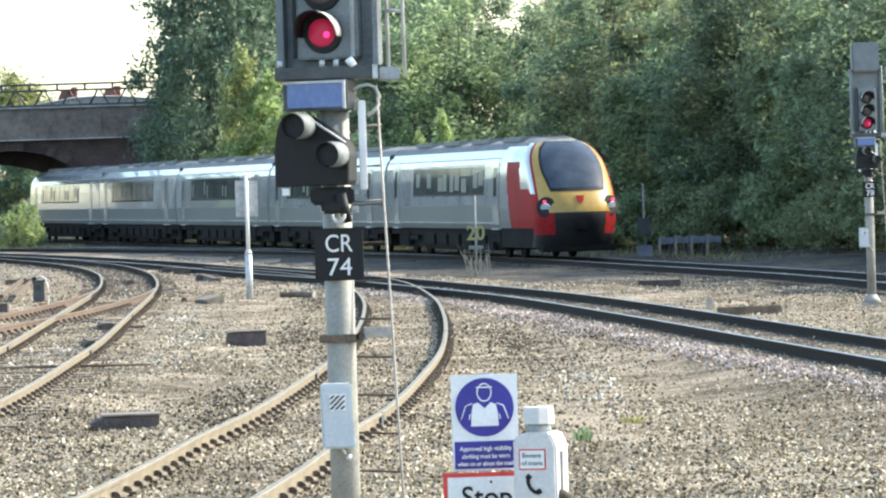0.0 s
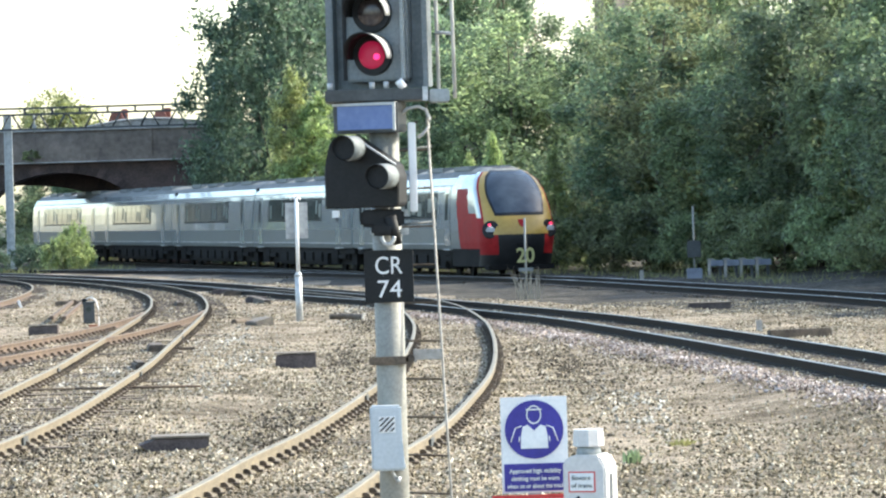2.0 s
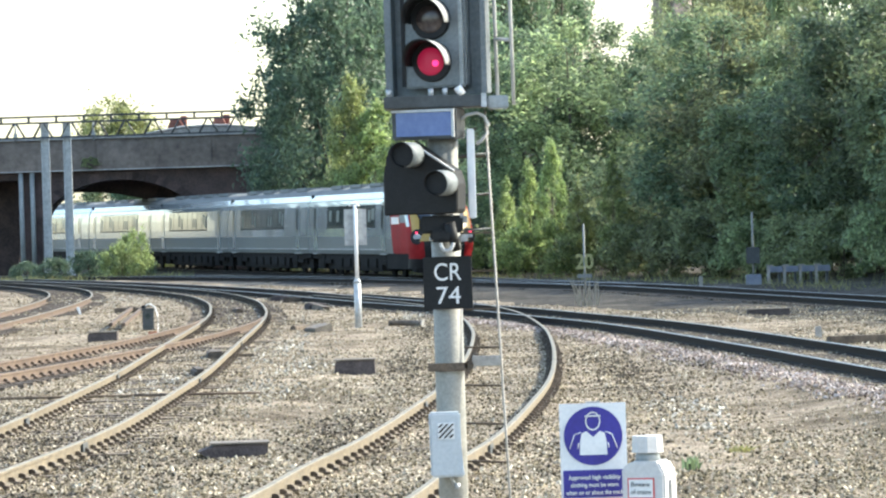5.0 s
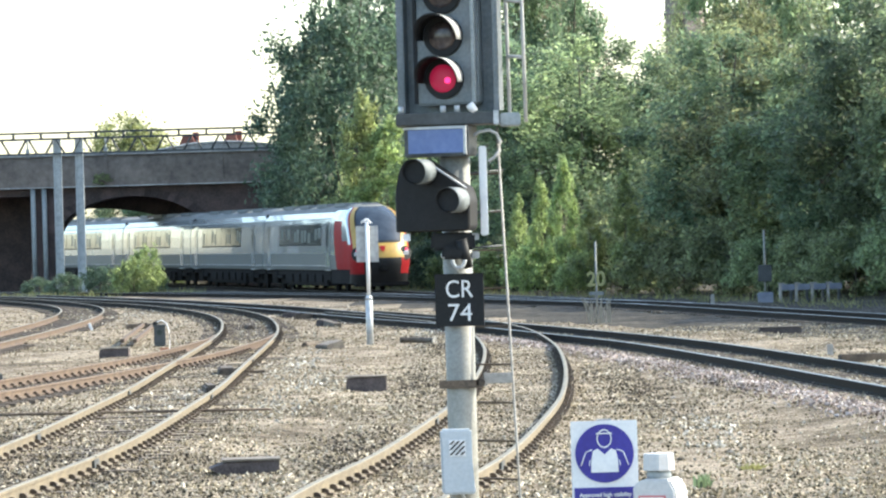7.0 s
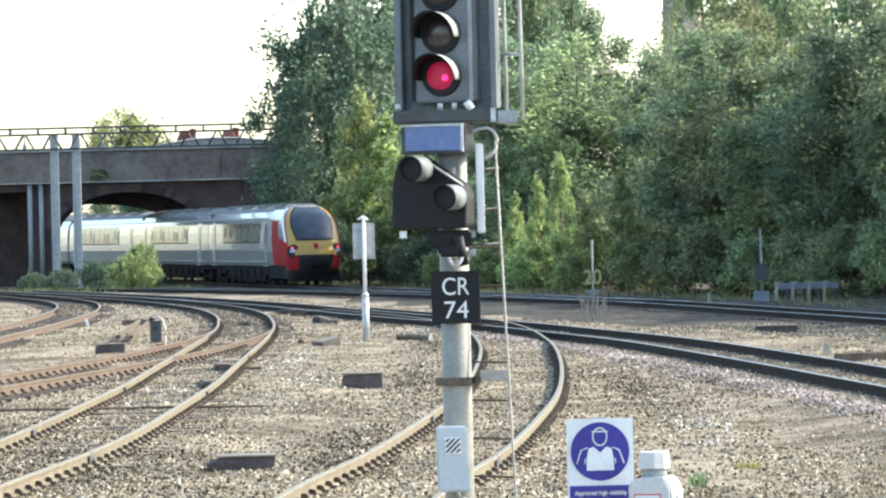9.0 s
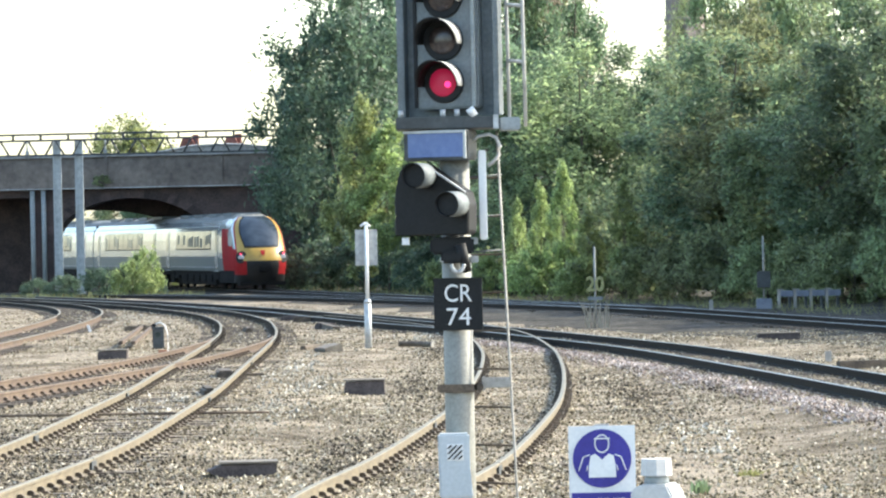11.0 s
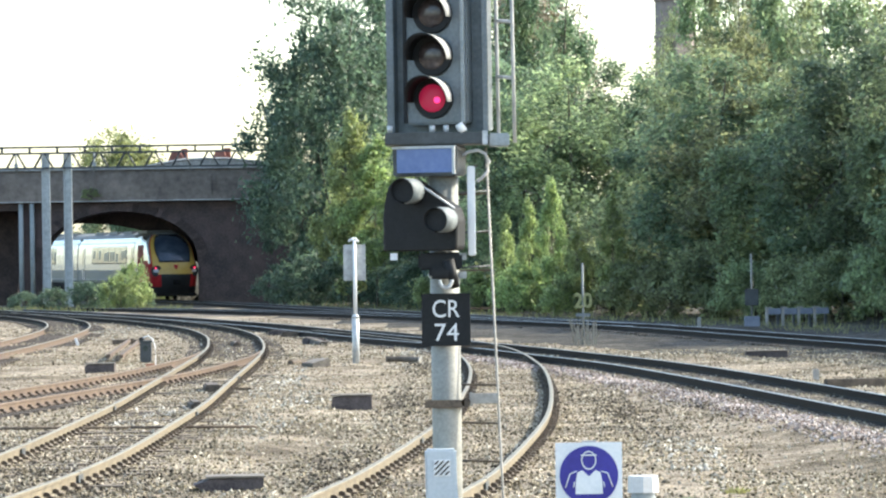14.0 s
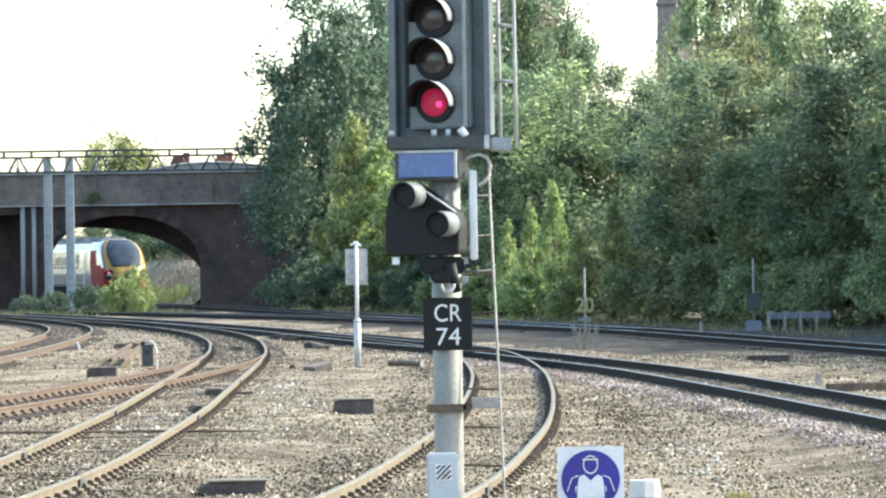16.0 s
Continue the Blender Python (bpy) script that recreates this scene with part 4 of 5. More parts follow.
def hood(bm, c, r, length, a0, a1, thick=0.006, flare=1.0, cut=0.45, n=28):
    """A visor over a lens: part of a tube that points at the viewer, longer at its crown."""
    x, y, z = c
    rows = []
    for k in range(n + 1):
        a = a0 + (a1 - a0) * k / n
        L = length * (1 - cut * abs(2 * k / n - 1) ** 2)
        rows.append([bm.verts.new((x + rr * math.cos(a), y + yy, z + rr * math.sin(a))) for rr, yy in ((r, 0), (r * flare, -L), (r * flare + thick, -L), (r + thick, 0))])
    for p, q in zip(rows, rows[1:]):
        for j in range(4):
            f = bm.faces.new((p[j], p[(j + 1) % 4], q[(j + 1) % 4], q[j]))
            f.smooth = j in (0, 2)
            f.material_index = 1 if j == 2 else 0
    bm.faces.new(rows[0])
    bm.faces.new(rows[-1][::-1])
    return bm


# ---- the signal on its post ----
SIG_Y = 26.8


def build_signal(x0, y, near=True):
    """A three-aspect colour light signal with a shunt signal, plate and ladder; near shows its finer parts."""
    sig = thing("railway_signal", "grey railway signal post with red aspect, ladder and shunt signal" if near else "distant grey railway signal showing a red aspect beside the track", "railway signal", pose(x0, y, 0), group="colour light signals")
    part("post", rod(B(), (0, 0, -0.5), (0, 0, 3.06), 0.084, sides=28), M["post_grey"], sig, "weathered grey tubular post")
    # head: back sheet, wings and housing
    bm = box(B(), -0.285, 0.285, 0.05, 0.06, 3.13, 4.35)
    box(bm, -0.31, -0.265, -0.02, 0.06, 3.13, 4.35, 0.004)
    box(bm, 0.265, 0.30, -0.02, 0.06, 3.13, 4.35, 0.004)
    head = part("head", bm, M["head_grey"], sig, "weathered grey backboard")
    part("housing", box(B(), -0.185, 0.185, -0.06, 0.25, 3.17, 4.0, 0.012), M["head_grey"], head)
    part("door_edge", box(B(), 0.155, 0.175, -0.075, -0.06, 3.18, 3.98), M["paint_grey"], head)
    part("door_edge", box(B(), -0.19, -0.172, -0.075, -0.06, 3.18, 3.98), M["black"], head)
    for i in range(3):
        z = 3.32 + 0.242 * i
        bm = rod(B(), (-0.013, -0.06, z), (-0.013, -0.085, z), 0.118, 0.112, sides=32)
        lamp = part("aspect", bm, M["black"], head, "lit red aspect" if i == 0 else "unlit aspect")
        bm = B()
        rings = []
        for k in range(7):
            r = 0.08 * math.sin(math.pi / 2 * (1 - k / 6)) if k < 6 else 0.0005
            yy = -0.086 - 0.022 * math.sin(math.pi / 2 * k / 6)
            rings.append([bm.verts.new((-0.013 + r * math.cos(j * math.tau / 24), yy, z + r * math.sin(j * math.tau / 24))) for j in range(24)])
        for a, b in zip(rings, rings[1:]):
            for j in range(24):
                bm.faces.new((a[j], a[(j + 1) % 24], b[(j + 1) % 24], b[j])).smooth = True
        part("lens", bm, M["red_lamp"] if i == 0 else M["lens"], lamp, "glowing red lens" if i == 0 else "dark lens")
        if i == 0:
            part("filament_spot", rod(B(), (0.022, -0.112, z - 0.012), (0.022, -0.1, z - 0.012), 0.018, sides=12), M["hot_spot"], lamp, "bright lamp spot")
        # Pale paint outside stands in for sun on the hood, black inside for shade.
        part("hood", hood(B(), (-0.013, -0.085, z), 0.112, 0.2, radians(-12), radians(192), flare=1.06), [M["black"], M["coping"]], lamp, "curved hood, pale outside for the sun on it")
    # platform under the head
    bm = box(B(), -0.30, 0.29, -0.14, 0.3, 3.055, 3.125, 0.006)
    plat = part("platform", bm, M["dark_steel"], sig, "narrow steel platform under the head")
    part("platform_end", box(B(), 0.29, 0.41, -0.12, 0.12, 3.04, 3.115, 0.008), M["paint_grey"], plat)
    part("platform_end", box(B(), 0.255, 0.285, -0.16, -0.142, 3.05, 3.13), M["galv"], plat)
    for dx in (-0.27, -0.03, 0.05, 0.14):
        part("bolt", rod(B(), (dx, -0.1, 3.125), (dx, -0.1, 3.165), 0.016, sides=8), M["galv"], plat)
    part("bolt", rod(B(), (0.15, -0.12, 3.125), (0.12, -0.12, 3.17), 0.024, sides=8), M["white"], plat)
    # blue indicator panel
    bm = box(B(), -0.265, 0.118, -0.16, 0.02, 2.875, 3.05, 0.008)
    ind = part("indicator_box", bm, M["dark_steel"], sig, "grey-framed indicator box")
    part("indicator_panel", box(B(), -0.235, 0.095, -0.172, -0.162, 2.895, 3.03), M["panel_blue"], ind, "pale blue glass panel")
    part("frame", box(B(), 0.097, 0.112, -0.18, -0.162, 2.885, 3.045), M["galv"], ind)
    part("frame", box(B(), -0.262, 0.1, -0.18, -0.162, 3.032, 3.046), M["galv"], ind)
    # triangular shunt signal
    out = [(-0.30, 2.45), (0.125, 2.45), (0.14, 2.47), (0.145, 2.62), (0.125, 2.69), (-0.10, 2.845), (-0.15, 2.86), (-0.22, 2.855), (-0.265, 2.82), (-0.275, 2.78), (-0.28, 2.72), (-0.30, 2.66)]
    bm = prism(B(), out, -0.26, -0.1)
    bmesh.ops.bevel(bm, geom=[e for e in bm.edges], offset=0.008, segments=1, affect="EDGES")
    sh = part("shunt_signal", bm, M["black"], sig, "black triangular shunt signal with two hooded lenses")
    for cx, cz in ((-0.115, 2.79), (0.08, 2.625)):
        part("lens_rim", rod(B(), (cx, -0.26, cz), (cx, -0.29, cz), 0.074, 0.07, sides=24), M["black"], sh)
        part("hood", hood(B(), (cx, -0.262, cz), 0.066, 0.22, radians(-85), radians(265), cut=0.15), [M["black"], M["head_grey"]], sh, "tubular hood, black inside")
        # Black plug near the mouth, in place of the unlit inside of the tube.
        part("lens", rod(B(), (cx, -0.29, cz), (cx, -0.44, cz), 0.062, sides=20), M["black"], sh, "black plug standing in for the dark of the tube")
    part("white_tag", box(B(), -0.255, -0.215, -0.27, -0.255, 2.40, 2.44), M["white"], sh)
    part("edge_strip", rod(B(), (-0.11, -0.27, 2.852), (0.13, -0.27, 2.69), 0.007, sides=6), M["galv"], sh)
    # lamp fitting and straps below
    bm = box(B(), -0.15, 0.10, -0.2, -0.05, 2.34, 2.44, 0.015)
    box(bm, -0.09, 0.04, -0.24, -0.08, 2.29, 2.36, 0.015)
    rod(bm, (0.02, -0.22, 2.40), (0.06, -0.2, 2.24), 0.035, 0.025, sides=10)
    part("fitting", bm, M["black"], sig, "dark lamp fitting under the shunt signal")
    bm = B()
    for i in range(10):
        a0, a1 = math.pi + i * math.pi / 10, math.pi + (i + 1) * math.pi / 10
        rod(bm, (0.005 + 0.035 * math.cos(a0), -0.25, 2.285 + 0.045 * math.sin(a0)), (0.005 + 0.035 * math.cos(a1), -0.25, 2.285 + 0.045 * math.sin(a1)), 0.011, sides=8)
    part("shackle", bm, M["galv"], sig)
    for z in (2.415, 2.31):
        bm = rod(B(), (0, 0, z - 0.012), (0, 0, z + 0.012), 0.094, sides=24)
        box(bm, 0.08, 0.125, -0.06, -0.02, z - 0.02, z + 0.02, 0.004)
        part("strap", bm, M["galv"], sig)
    # white upright beside the post, and cable loop
    part("cable_cover", box(B(), 0.135, 0.18, -0.1, -0.05, 2.42, 2.93, 0.006), M["white"], sig, "white cable cover")
    bm = B()
    pts = [(0.1, 2.98), (0.14, 3.01), (0.2, 3.02), (0.24, 3.0), (0.262, 2.95), (0.255, 2.9), (0.22, 2.86), (0.19, 2.84)]
    tube(bm, [(a, -0.08, b) for a, b in pts], 0.010)
    part("cable", bm, M["coping"], sig, "pale looping cable")
    for z in (2.78, 2.55, 2.35):
        part("stay", rod(B(), (0.08, 0, z), (0.27, 0.1, z + 0.01), 0.006, sides=6), M["dark_steel"], sig)
    # identity plate
    bm = box(B(), -0.14, 0.14, -0.115, -0.1, 1.908, 2.207, 0.004)
    box(bm, 0.12, 0.142, -0.122, -0.115, 1.91, 2.205)
    plate = part("identity_plate", bm, M["black"], sig, "black plate with white signal code")
    if near:
        words("CR", 0.142, M["white"], plate, 0.0, -0.119, 2.072, 0.0, width=0.155)
        words("74", 0.142, M["white"], plate, 0.003, -0.119, 1.938, 0.0, width=0.138)
    else:
        words("CR", 0.145, M["white"], plate, 0.0, -0.119, 2.072, 0.0012, width=0.165)
        words("78", 0.145, M["white"], plate, 0.003, -0.119, 1.938, 0.0012, width=0.148)
    # clamp with its arm to the ladder
    bm = box(B(), -0.125, 0.10, -0.1, -0.085, 1.555, 1.60)
    rod(bm, (0, 0, 1.553), (0, 0, 1.585), 0.093, sides=24)
    rod(bm, (0.11, -0.1, 1.585), (0.11, -0.03, 1.585), 0.026, sides=12)
    clamp = part("clamp", bm, M["iron"], sig, "dark clamp round the post")
    bm = box(B(), 0.13, 0.295, -0.06, -0.03, 1.575, 1.635, 0.004)
    box(bm, 0.13, 0.15, -0.07, -0.03, 1.56, 1.64, 0.004)
    part("arm", bm, M["concrete"], clamp, "pale steel arm")
    # telephone cabinet on the post
    px = -0.03 if near else -0.13
    out = [(-0.095, 0.955), (0.10, 0.955), (0.09, 1.02), (0.082, 1.12), (0.08, 1.325), (-0.10, 1.325)]
    bm = prism(B(), [(a + px, b) for a, b in out], -0.2, -0.08)
    bmesh.ops.bevel(bm, geom=[e for e in bm.edges], offset=0.012, segments=2, affect="EDGES")
    cab = part("telephone_cabinet", bm, M["cream"], sig, "pale grey telephone cabinet with a striped square")
    part("square", box(B(), px - 0.05, px + 0.045, -0.204, -0.2, 1.172, 1.265), M["white"], cab)
    bm = B()
    for c in (-0.06, -0.03, 0.0, 0.03, 0.06):
        lo, hi, w = max(-0.04, -0.04 - c), min(0.04, 0.04 - c), 0.0065
        prism(bm, [(px - 0.003 + u, 1.219 + v) for u, v in ((lo + c - w, lo), (lo + c + w, lo), (hi + c + w, hi), (hi + c - w, hi))], -0.208, -0.204)
    part("stripes", bm, M["black"], cab, "dark diagonal stripes")
    bm = rod(B(), (0.01, -0.1, 0.90), (-0.02, -0.1, 0.965), 0.009, sides=8)
    rod(bm, (0.01, -0.11, 0.9), (0.035, -0.11, 0.895), 0.02, sides=10)
    part("latch", bm, M["galv"], sig)
    # ladder at the back, leaning out to its foot
    top, foot = Vector((0.245, 0.05, 3.04)), Vector((0.36, -0.1, -0.3))
    for dy, dx in ((0.0, 0.0), (0.3, -0.30)):
        a, b = top + Vector((dx, dy, 0)), foot + Vector((dx - 0.05 if dx else 0, dy, 0))
        part("ladder_stile", rod(B(), a, b, 0.0075, sides=8), M["concrete"], sig, "pale ladder stile")
    for k in range(12):
        t = 0.08 + k * 0.0655
        a = top.lerp(foot, t) + Vector((0, 0.0, 0))
        b = top.lerp(foot, t) + Vector((-0.3, 0.3, 0))
        part("rung", rod(B(), a, b, 0.0065, sides=6), M["iron"], sig)
    # the lights face the bend, a little to the viewer's left
    turned = -18 if near else 8
    for ob, dx in ((head, -0.017), (ind, 0.013), (sh, 0.018)):
        ob.matrix_basis = pose(dx if near else 0, 0, 0, rz=turned)
    plate.matrix_basis = pose(0.02 if near else 0, 0, 0, rz=turned * 0.5)
    if near:
        plat.matrix_basis = pose(-0.03, 0, 0)
    # guard rail beside the head
    for dx, dy in ((0.31, 0), (0.40, -0.05)):
        part("guard_upright", rod(B(), (dx + 0.01, dy, 3.06), (dx, dy, 4.4), 0.011, sides=8), M["coping"], sig)
    for z in (3.43, 3.75, 4.1):
        part("guard_bar", rod(B(), (0.31, 0, z + 0.01), (0.40, -0.05, z), 0.011, sides=8), M["coping"], sig)
    return sig


build_signal(0.015, SIG_Y)
far_signal = build_signal(10.2, 89.3, near=False)
part("box_head", box(B(), -0.26, 0.26, -0.12, 0.2, 4.30, 4.86, 0.03), M["head_grey"], far_signal, "blank grey indicator box on top")
part("base_plate", box(B(), -0.18, 0.18, -0.18, 0.18, -0.22, -0.1, 0.01), M["concrete"], far_signal)
part("foot_gusset", rod(B(), (0, 0, -0.12), (0, 0, 0.05), 0.2, 0.09, sides=12), M["post_grey"], far_signal)


# ---- signs and telephone at the platform end ----
def build_signs():
    y = 21.12
    sign = thing("safety_sign", "white safety sign with a blue disc and a blue text panel", "sign", pose(0.647, y, 0))
    part("backing", box(B(), -0.150, 0.150, 0, 0.006, 1.145, 1.577), M["white"], sign)
    part("disc", disc(B(), 0, 1.43, 0, 0.132, -0.004, 0), M["blue"], sign, "blue mandatory disc")
    bm = disc(B(), 0.0, 1.497, 0.029, 0.034, -0.008, -0.004, 24)
    for v in bm.verts:
        v.co.z = 1.497 + (v.co.z - 1.497) * 1.25
    box(bm, -0.036, 0.036, -0.008, -0.004, 1.517, 1.523)
    part("pictogram_head", bm, M["white"], sign, "plain white oval outline")
    bm = prism(B(), [(-0.062, 1.345), (0.062, 1.345), (0.06, 1.40), (0.052, 1.443), (0.03, 1.452), (0.0, 1.425), (-0.03, 1.452), (-0.052, 1.443), (-0.06, 1.40)], -0.008, -0.004)
    part("pictogram_vest", bm, M["white"], sign, "plain white vest shape")
    for sx in (-1, 1):
        bm = B()
        for a, b in (((0.055, 1.448), (0.085, 1.437)), ((0.085, 1.437), (0.107, 1.375)), ((0.066, 1.40), (0.07, 1.375))):
            rod(bm, (sx * a[0], -0.006, a[1]), (sx * b[0], -0.006, b[1]), 0.0025, sides=5)
        part("pictogram_arm", bm, M["white"], sign)
    part("text_panel", box(B(), -0.14, 0.14, -0.003, 0, 1.153, 1.277), M["blue"], sign, "blue panel with white wording")
    for k, line in enumerate(("Approved high visibility", "clothing must be worn", "when on or about the track")):
        words(line, 0.027, M["white"], sign, 0.0, -0.006, 1.235 - 0.034 * k, 0.0006, width=(0.235, 0.215, 0.26)[k])
    part("clip", box(B(), -0.03, 0.035, 0.006, 0.03, 1.577, 1.585), M["coping"], sign)
    part("post", box(B(), -0.025, 0.025, 0.02, 0.07, -0.3, 1.572, 0.004), M["galv"], sign)
    stop = thing("stop_sign", "white notice with a red border and black wording", "sign", pose(0.665, y - 0.03, 0))
    part("border", box(B(), -0.215, 0.215, 0, 0.006, 0.83, 1.138), M["red"], stop, "red border")
    part("face", box(B(), -0.195, 0.195, -0.003, 0, 0.85, 1.118), M["white"], stop)
    words("Stop", 0.135, M["black"], stop, -0.135, -0.006, 0.983, 0.0012, "LEFT", width=0.225)
    part("screw", rod(B(), (-0.0, -0.008, 1.095), (0.0, -0.003, 1.095), 0.006, sides=10), M["black"], stop)
    for k in range(2):
        part("text_bar", box(B(), -0.16, 0.16, -0.006, -0.003, 0.925 - 0.045 * k, 0.945 - 0.045 * k), M["black"], stop)
    part("post", box(B(), -0.02, 0.02, 0.006, 0.028, -0.3, 1.1), M["galv"], stop)

    ph = thing("telephone_box", "white signal-post telephone box on a short pillar", "telephone", pose(0.88, y - 0.25, 0, rz=-20))
    out = [(-0.1, 0.80), (0.1, 0.80), (0.1, 1.27), (0.07, 1.325), (-0.055, 1.325), (-0.1, 1.295)]
    bm = prism(B(), out, -0.08, 0.1)
    bmesh.ops.bevel(bm, geom=[e for e in bm.edges], offset=0.009, segments=2, affect="EDGES")
    body = part("body", bm, M["enamel"], ph, "white enamelled case")
    bm = rod(B(), (0.0, 0.0, 1.32), (0.0, 0.0, 1.37), 0.058, 0.05, sides=20)
    part("neck", bm, M["paint_grey"], ph)
    bm = rod(B(), (0.0, 0.0, 1.362), (0.0, 0.0, 1.436), 0.074, 0.07, sides=10)
    for f in bm.faces:
        f.smooth = False
    part("cap", bm, M["enamel"], ph, "white faceted cap")
    part("label_border", box(B(), -0.072, 0.052, -0.083, -0.08, 1.16, 1.252), M["red"], body)
    label = part("label_plate", box(B(), -0.066, 0.046, -0.086, -0.083, 1.166, 1.246), M["white"], body, "red-edged label")
    words("Beware", 0.03, M["head_grey"], label, -0.012, -0.0875, 1.215, 0.0, width=0.085)
    words("of trains", 0.03, M["head_grey"], label, -0.01, -0.0875, 1.181, 0.0, width=0.095)
    bm = B()
    pts = [(-0.033, 1.125), (-0.032, 1.10), (-0.022, 1.078), (-0.004, 1.062), (0.016, 1.058)]
    tube(bm, [(a, -0.084, b) for a, b in pts], 0.0085)
    rod(bm, (-0.036, -0.084, 1.122), (-0.022, -0.084, 1.136), 0.012, sides=8)
    rod(bm, (0.01, -0.084, 1.058), (0.026, -0.084, 1.07), 0.012, sides=8)
    part("handset_symbol", bm, M["black"], body, "black handset symbol")
    part("seam", box(B(), -0.104, -0.1, -0.06, -0.052, 0.85, 1.24), M["iron"], body)
    part("hinge_rail", box(B(), 0.1, 0.112, -0.02, 0.02, 1.0, 1.24, 0.003), M["coping"], body)
    bm = rod(B(), (0.09, -0.03, 1.045), (0.15, -0.03, 1.02), 0.03, sides=12)
    rod(bm, (0.12, -0.03, 1.05), (0.125, -0.03, 0.9), 0.018, sides=10)
    part("cable_gland", bm, M["iron"], ph)
    part("pillar", box(B(), -0.05, 0.05, -0.03, 0.07, -0.3, 0.81, 0.006), M["galv"], ph)


build_signs()


# ---- lineside things ----
def build_lineside():
    mast = thing("lineside_mast", "slim galvanised mast with the grey back of a sign", "mast", pose(-2.08, 111.7, -0.17))
    part("base_tube", rod(B(), (0, 0, -0.2), (0, 0, 1.1), 0.085, sides=16), M["galv"], mast)
    part("collar", rod(B(), (0, 0, 1.05), (0, 0, 1.14), 0.10, 0.06, sides=16), M["galv"], mast)
    part("tube", rod(B(), (0, 0, 1.1), (0, 0, 2.9), 0.045, sides=14), M["white"], mast)
    part("sign_back", box(B(), -0.27, 0.26, 0.06, 0.075, 1.94, 2.8, 0.004), M["coping"], mast, "grey back of a rectangular sign")
    bm = rod(B(), (-0.14, 0, 2.88), (0.0, 0, 2.96), 0.028, sides=8)
    rod(bm, (0.0, 0, 2.96), (0.10, 0, 2.86), 0.028, sides=8)
    part("bracket", bm, M["white"], mast)

    speed = thing("speed_sign", "cut-out yellow figures 20 on a grey lineside post", "speed sign", pose(3.87, 129.4, -0.15))
    part("post", rod(B(), (0, 0, -0.3), (0, 0, 2.2), 0.03, sides=10), M["head_grey"], speed)
    words("20", 0.56, M["yellow"], speed, 0.0, -0.06, 0.98, 0.014, width=0.5)
    part("lower_plate", box(B(), -0.2, 0.2, -0.07, -0.05, 0.72, 0.82), M["head_grey"], speed)

    def crate(x, y, w, h, slant, label, rz=0):
        c = thing("cable_trough_lid", label, "trough cover", pose(x, y, ground_height(x, y) - 0.02, rz=rz), group="dark lineside covers")
        bm = prism(B(), [(-w / 2 - slant, h * 0.55), (-w / 2, 0), (w / 2, 0), (w / 2, h), (-w / 2 + 0.02, h * 0.92)], -0.25, 0.25)
        part("body", bm, M["tarred"], c)
        part("lid", box(B(), -w / 2 - 0.02, w / 2 + 0.02, -0.28, 0.28, h, h + 0.022, 0.006), M["lid"], c, "worn timber lid")
    crate(-1.56, 79.3, 0.68, 0.27, 0.0, "dark timber cover box with a pale lid in the ballast")
    crate(-2.35, 52.5, 0.62, 0.17, 0.16, "dark slanting timber cover box in the ballast", 4)
    crate(-7.77, 106.2, 0.66, 0.2, 0.0, "dark cover box beside the rusty branch track")
    crate(7.7, 112.0, 1.0, 0.17, 0.0, "low dark cover beside the far line")
    for x, y, ln, rz in ((-4.8, 147, 0.55, 8), (-3.68, 135.5, 8.0, 94.8), (-9.4, 139.6, 0.9, 4), (7.6, 86.5, 1.2, 15)):
        p = thing("sleeper_timber", "old dark timber lying on the ballast", "timber", pose(x, y, ground_height(x, y) + 0.08, rz=rz), group="loose timbers")
        part("beam", box(B(), -ln / 2, ln / 2, -0.1, 0.1, -0.12, 0.07, 0.015), M["timber"], p)
        part("end_band", box(B(), ln / 2, ln / 2 + 0.02, -0.08, 0.08, -0.06, 0.05), M["lid"], p)
    for x, y, w, rz in ((-3.8, 137.3, 0.5, 20), (-5.2, 150, 0.6, -15)):
        b = thing("broken_sleeper", "short dark broken piece of timber in the ballast", "timber", pose(x, y, ground_height(x, y), rz=rz), group="broken pieces")
        part("stub", box(B(), -w / 2, w / 2, -0.3, 0.3, -0.05, 0.16, 0.03), M["tarred"], b)
    b = thing("broken_slab", "pale broken concrete slab tilted in the ballast", "slab", pose(-2.95, 108.8, ground_height(-2.95, 108.8), ry=-14, rz=25))
    part("slab", box(B(), -0.22, 0.22, -0.35, 0.35, -0.06, 0.14, 0.02), M["lid"], b)
    for k, (x, y, ln, rz) in enumerate(((-8.74, 126.7, 21.0, 92.4), (-8.34, 125.0, 19.0, 92.4))):
        r = thing("point_rod", "rusty steel rod lying beside the branch", "rod", pose(x, y, -0.04, rz=rz), group="rusty rods")
        part("bar", box(B(), -ln / 2, ln / 2, -0.05, 0.05, -0.04, 0.05, 0.01), M["rust"], r)
        part("end_plate", box(B(), ln / 2 - 0.12, ln / 2 + 0.02, -0.12, 0.12, -0.05, 0.06, 0.01), M["iron"], r)
    r = thing("cable", "thin dark cable crossing under the rails", "cable", pose(-5.0, 70.3, -0.125))
    part("run", rod(B(), (-4.0, 0.6, 0), (0.3, 0.0, 0), 0.022, sides=6), M["iron"], r)
    part("run", rod(B(), (0.3, 0.0, 0), (2.2, -0.5, 0), 0.022, sides=6), M["rust"], r)
    m = thing("point_motor", "low dark point machine between the rails", "point machine", pose(-4.5, 90, -0.17, rz=4))
    part("case", box(B(), -0.1, 0.2, -0.9, 0.9, -0.1, 0.14, 0.03), M["iron"], m)
    part("drive_rod", box(B(), 0.2, 0.8, -0.05, 0.05, 0.0, 0.05), M["iron"], m)
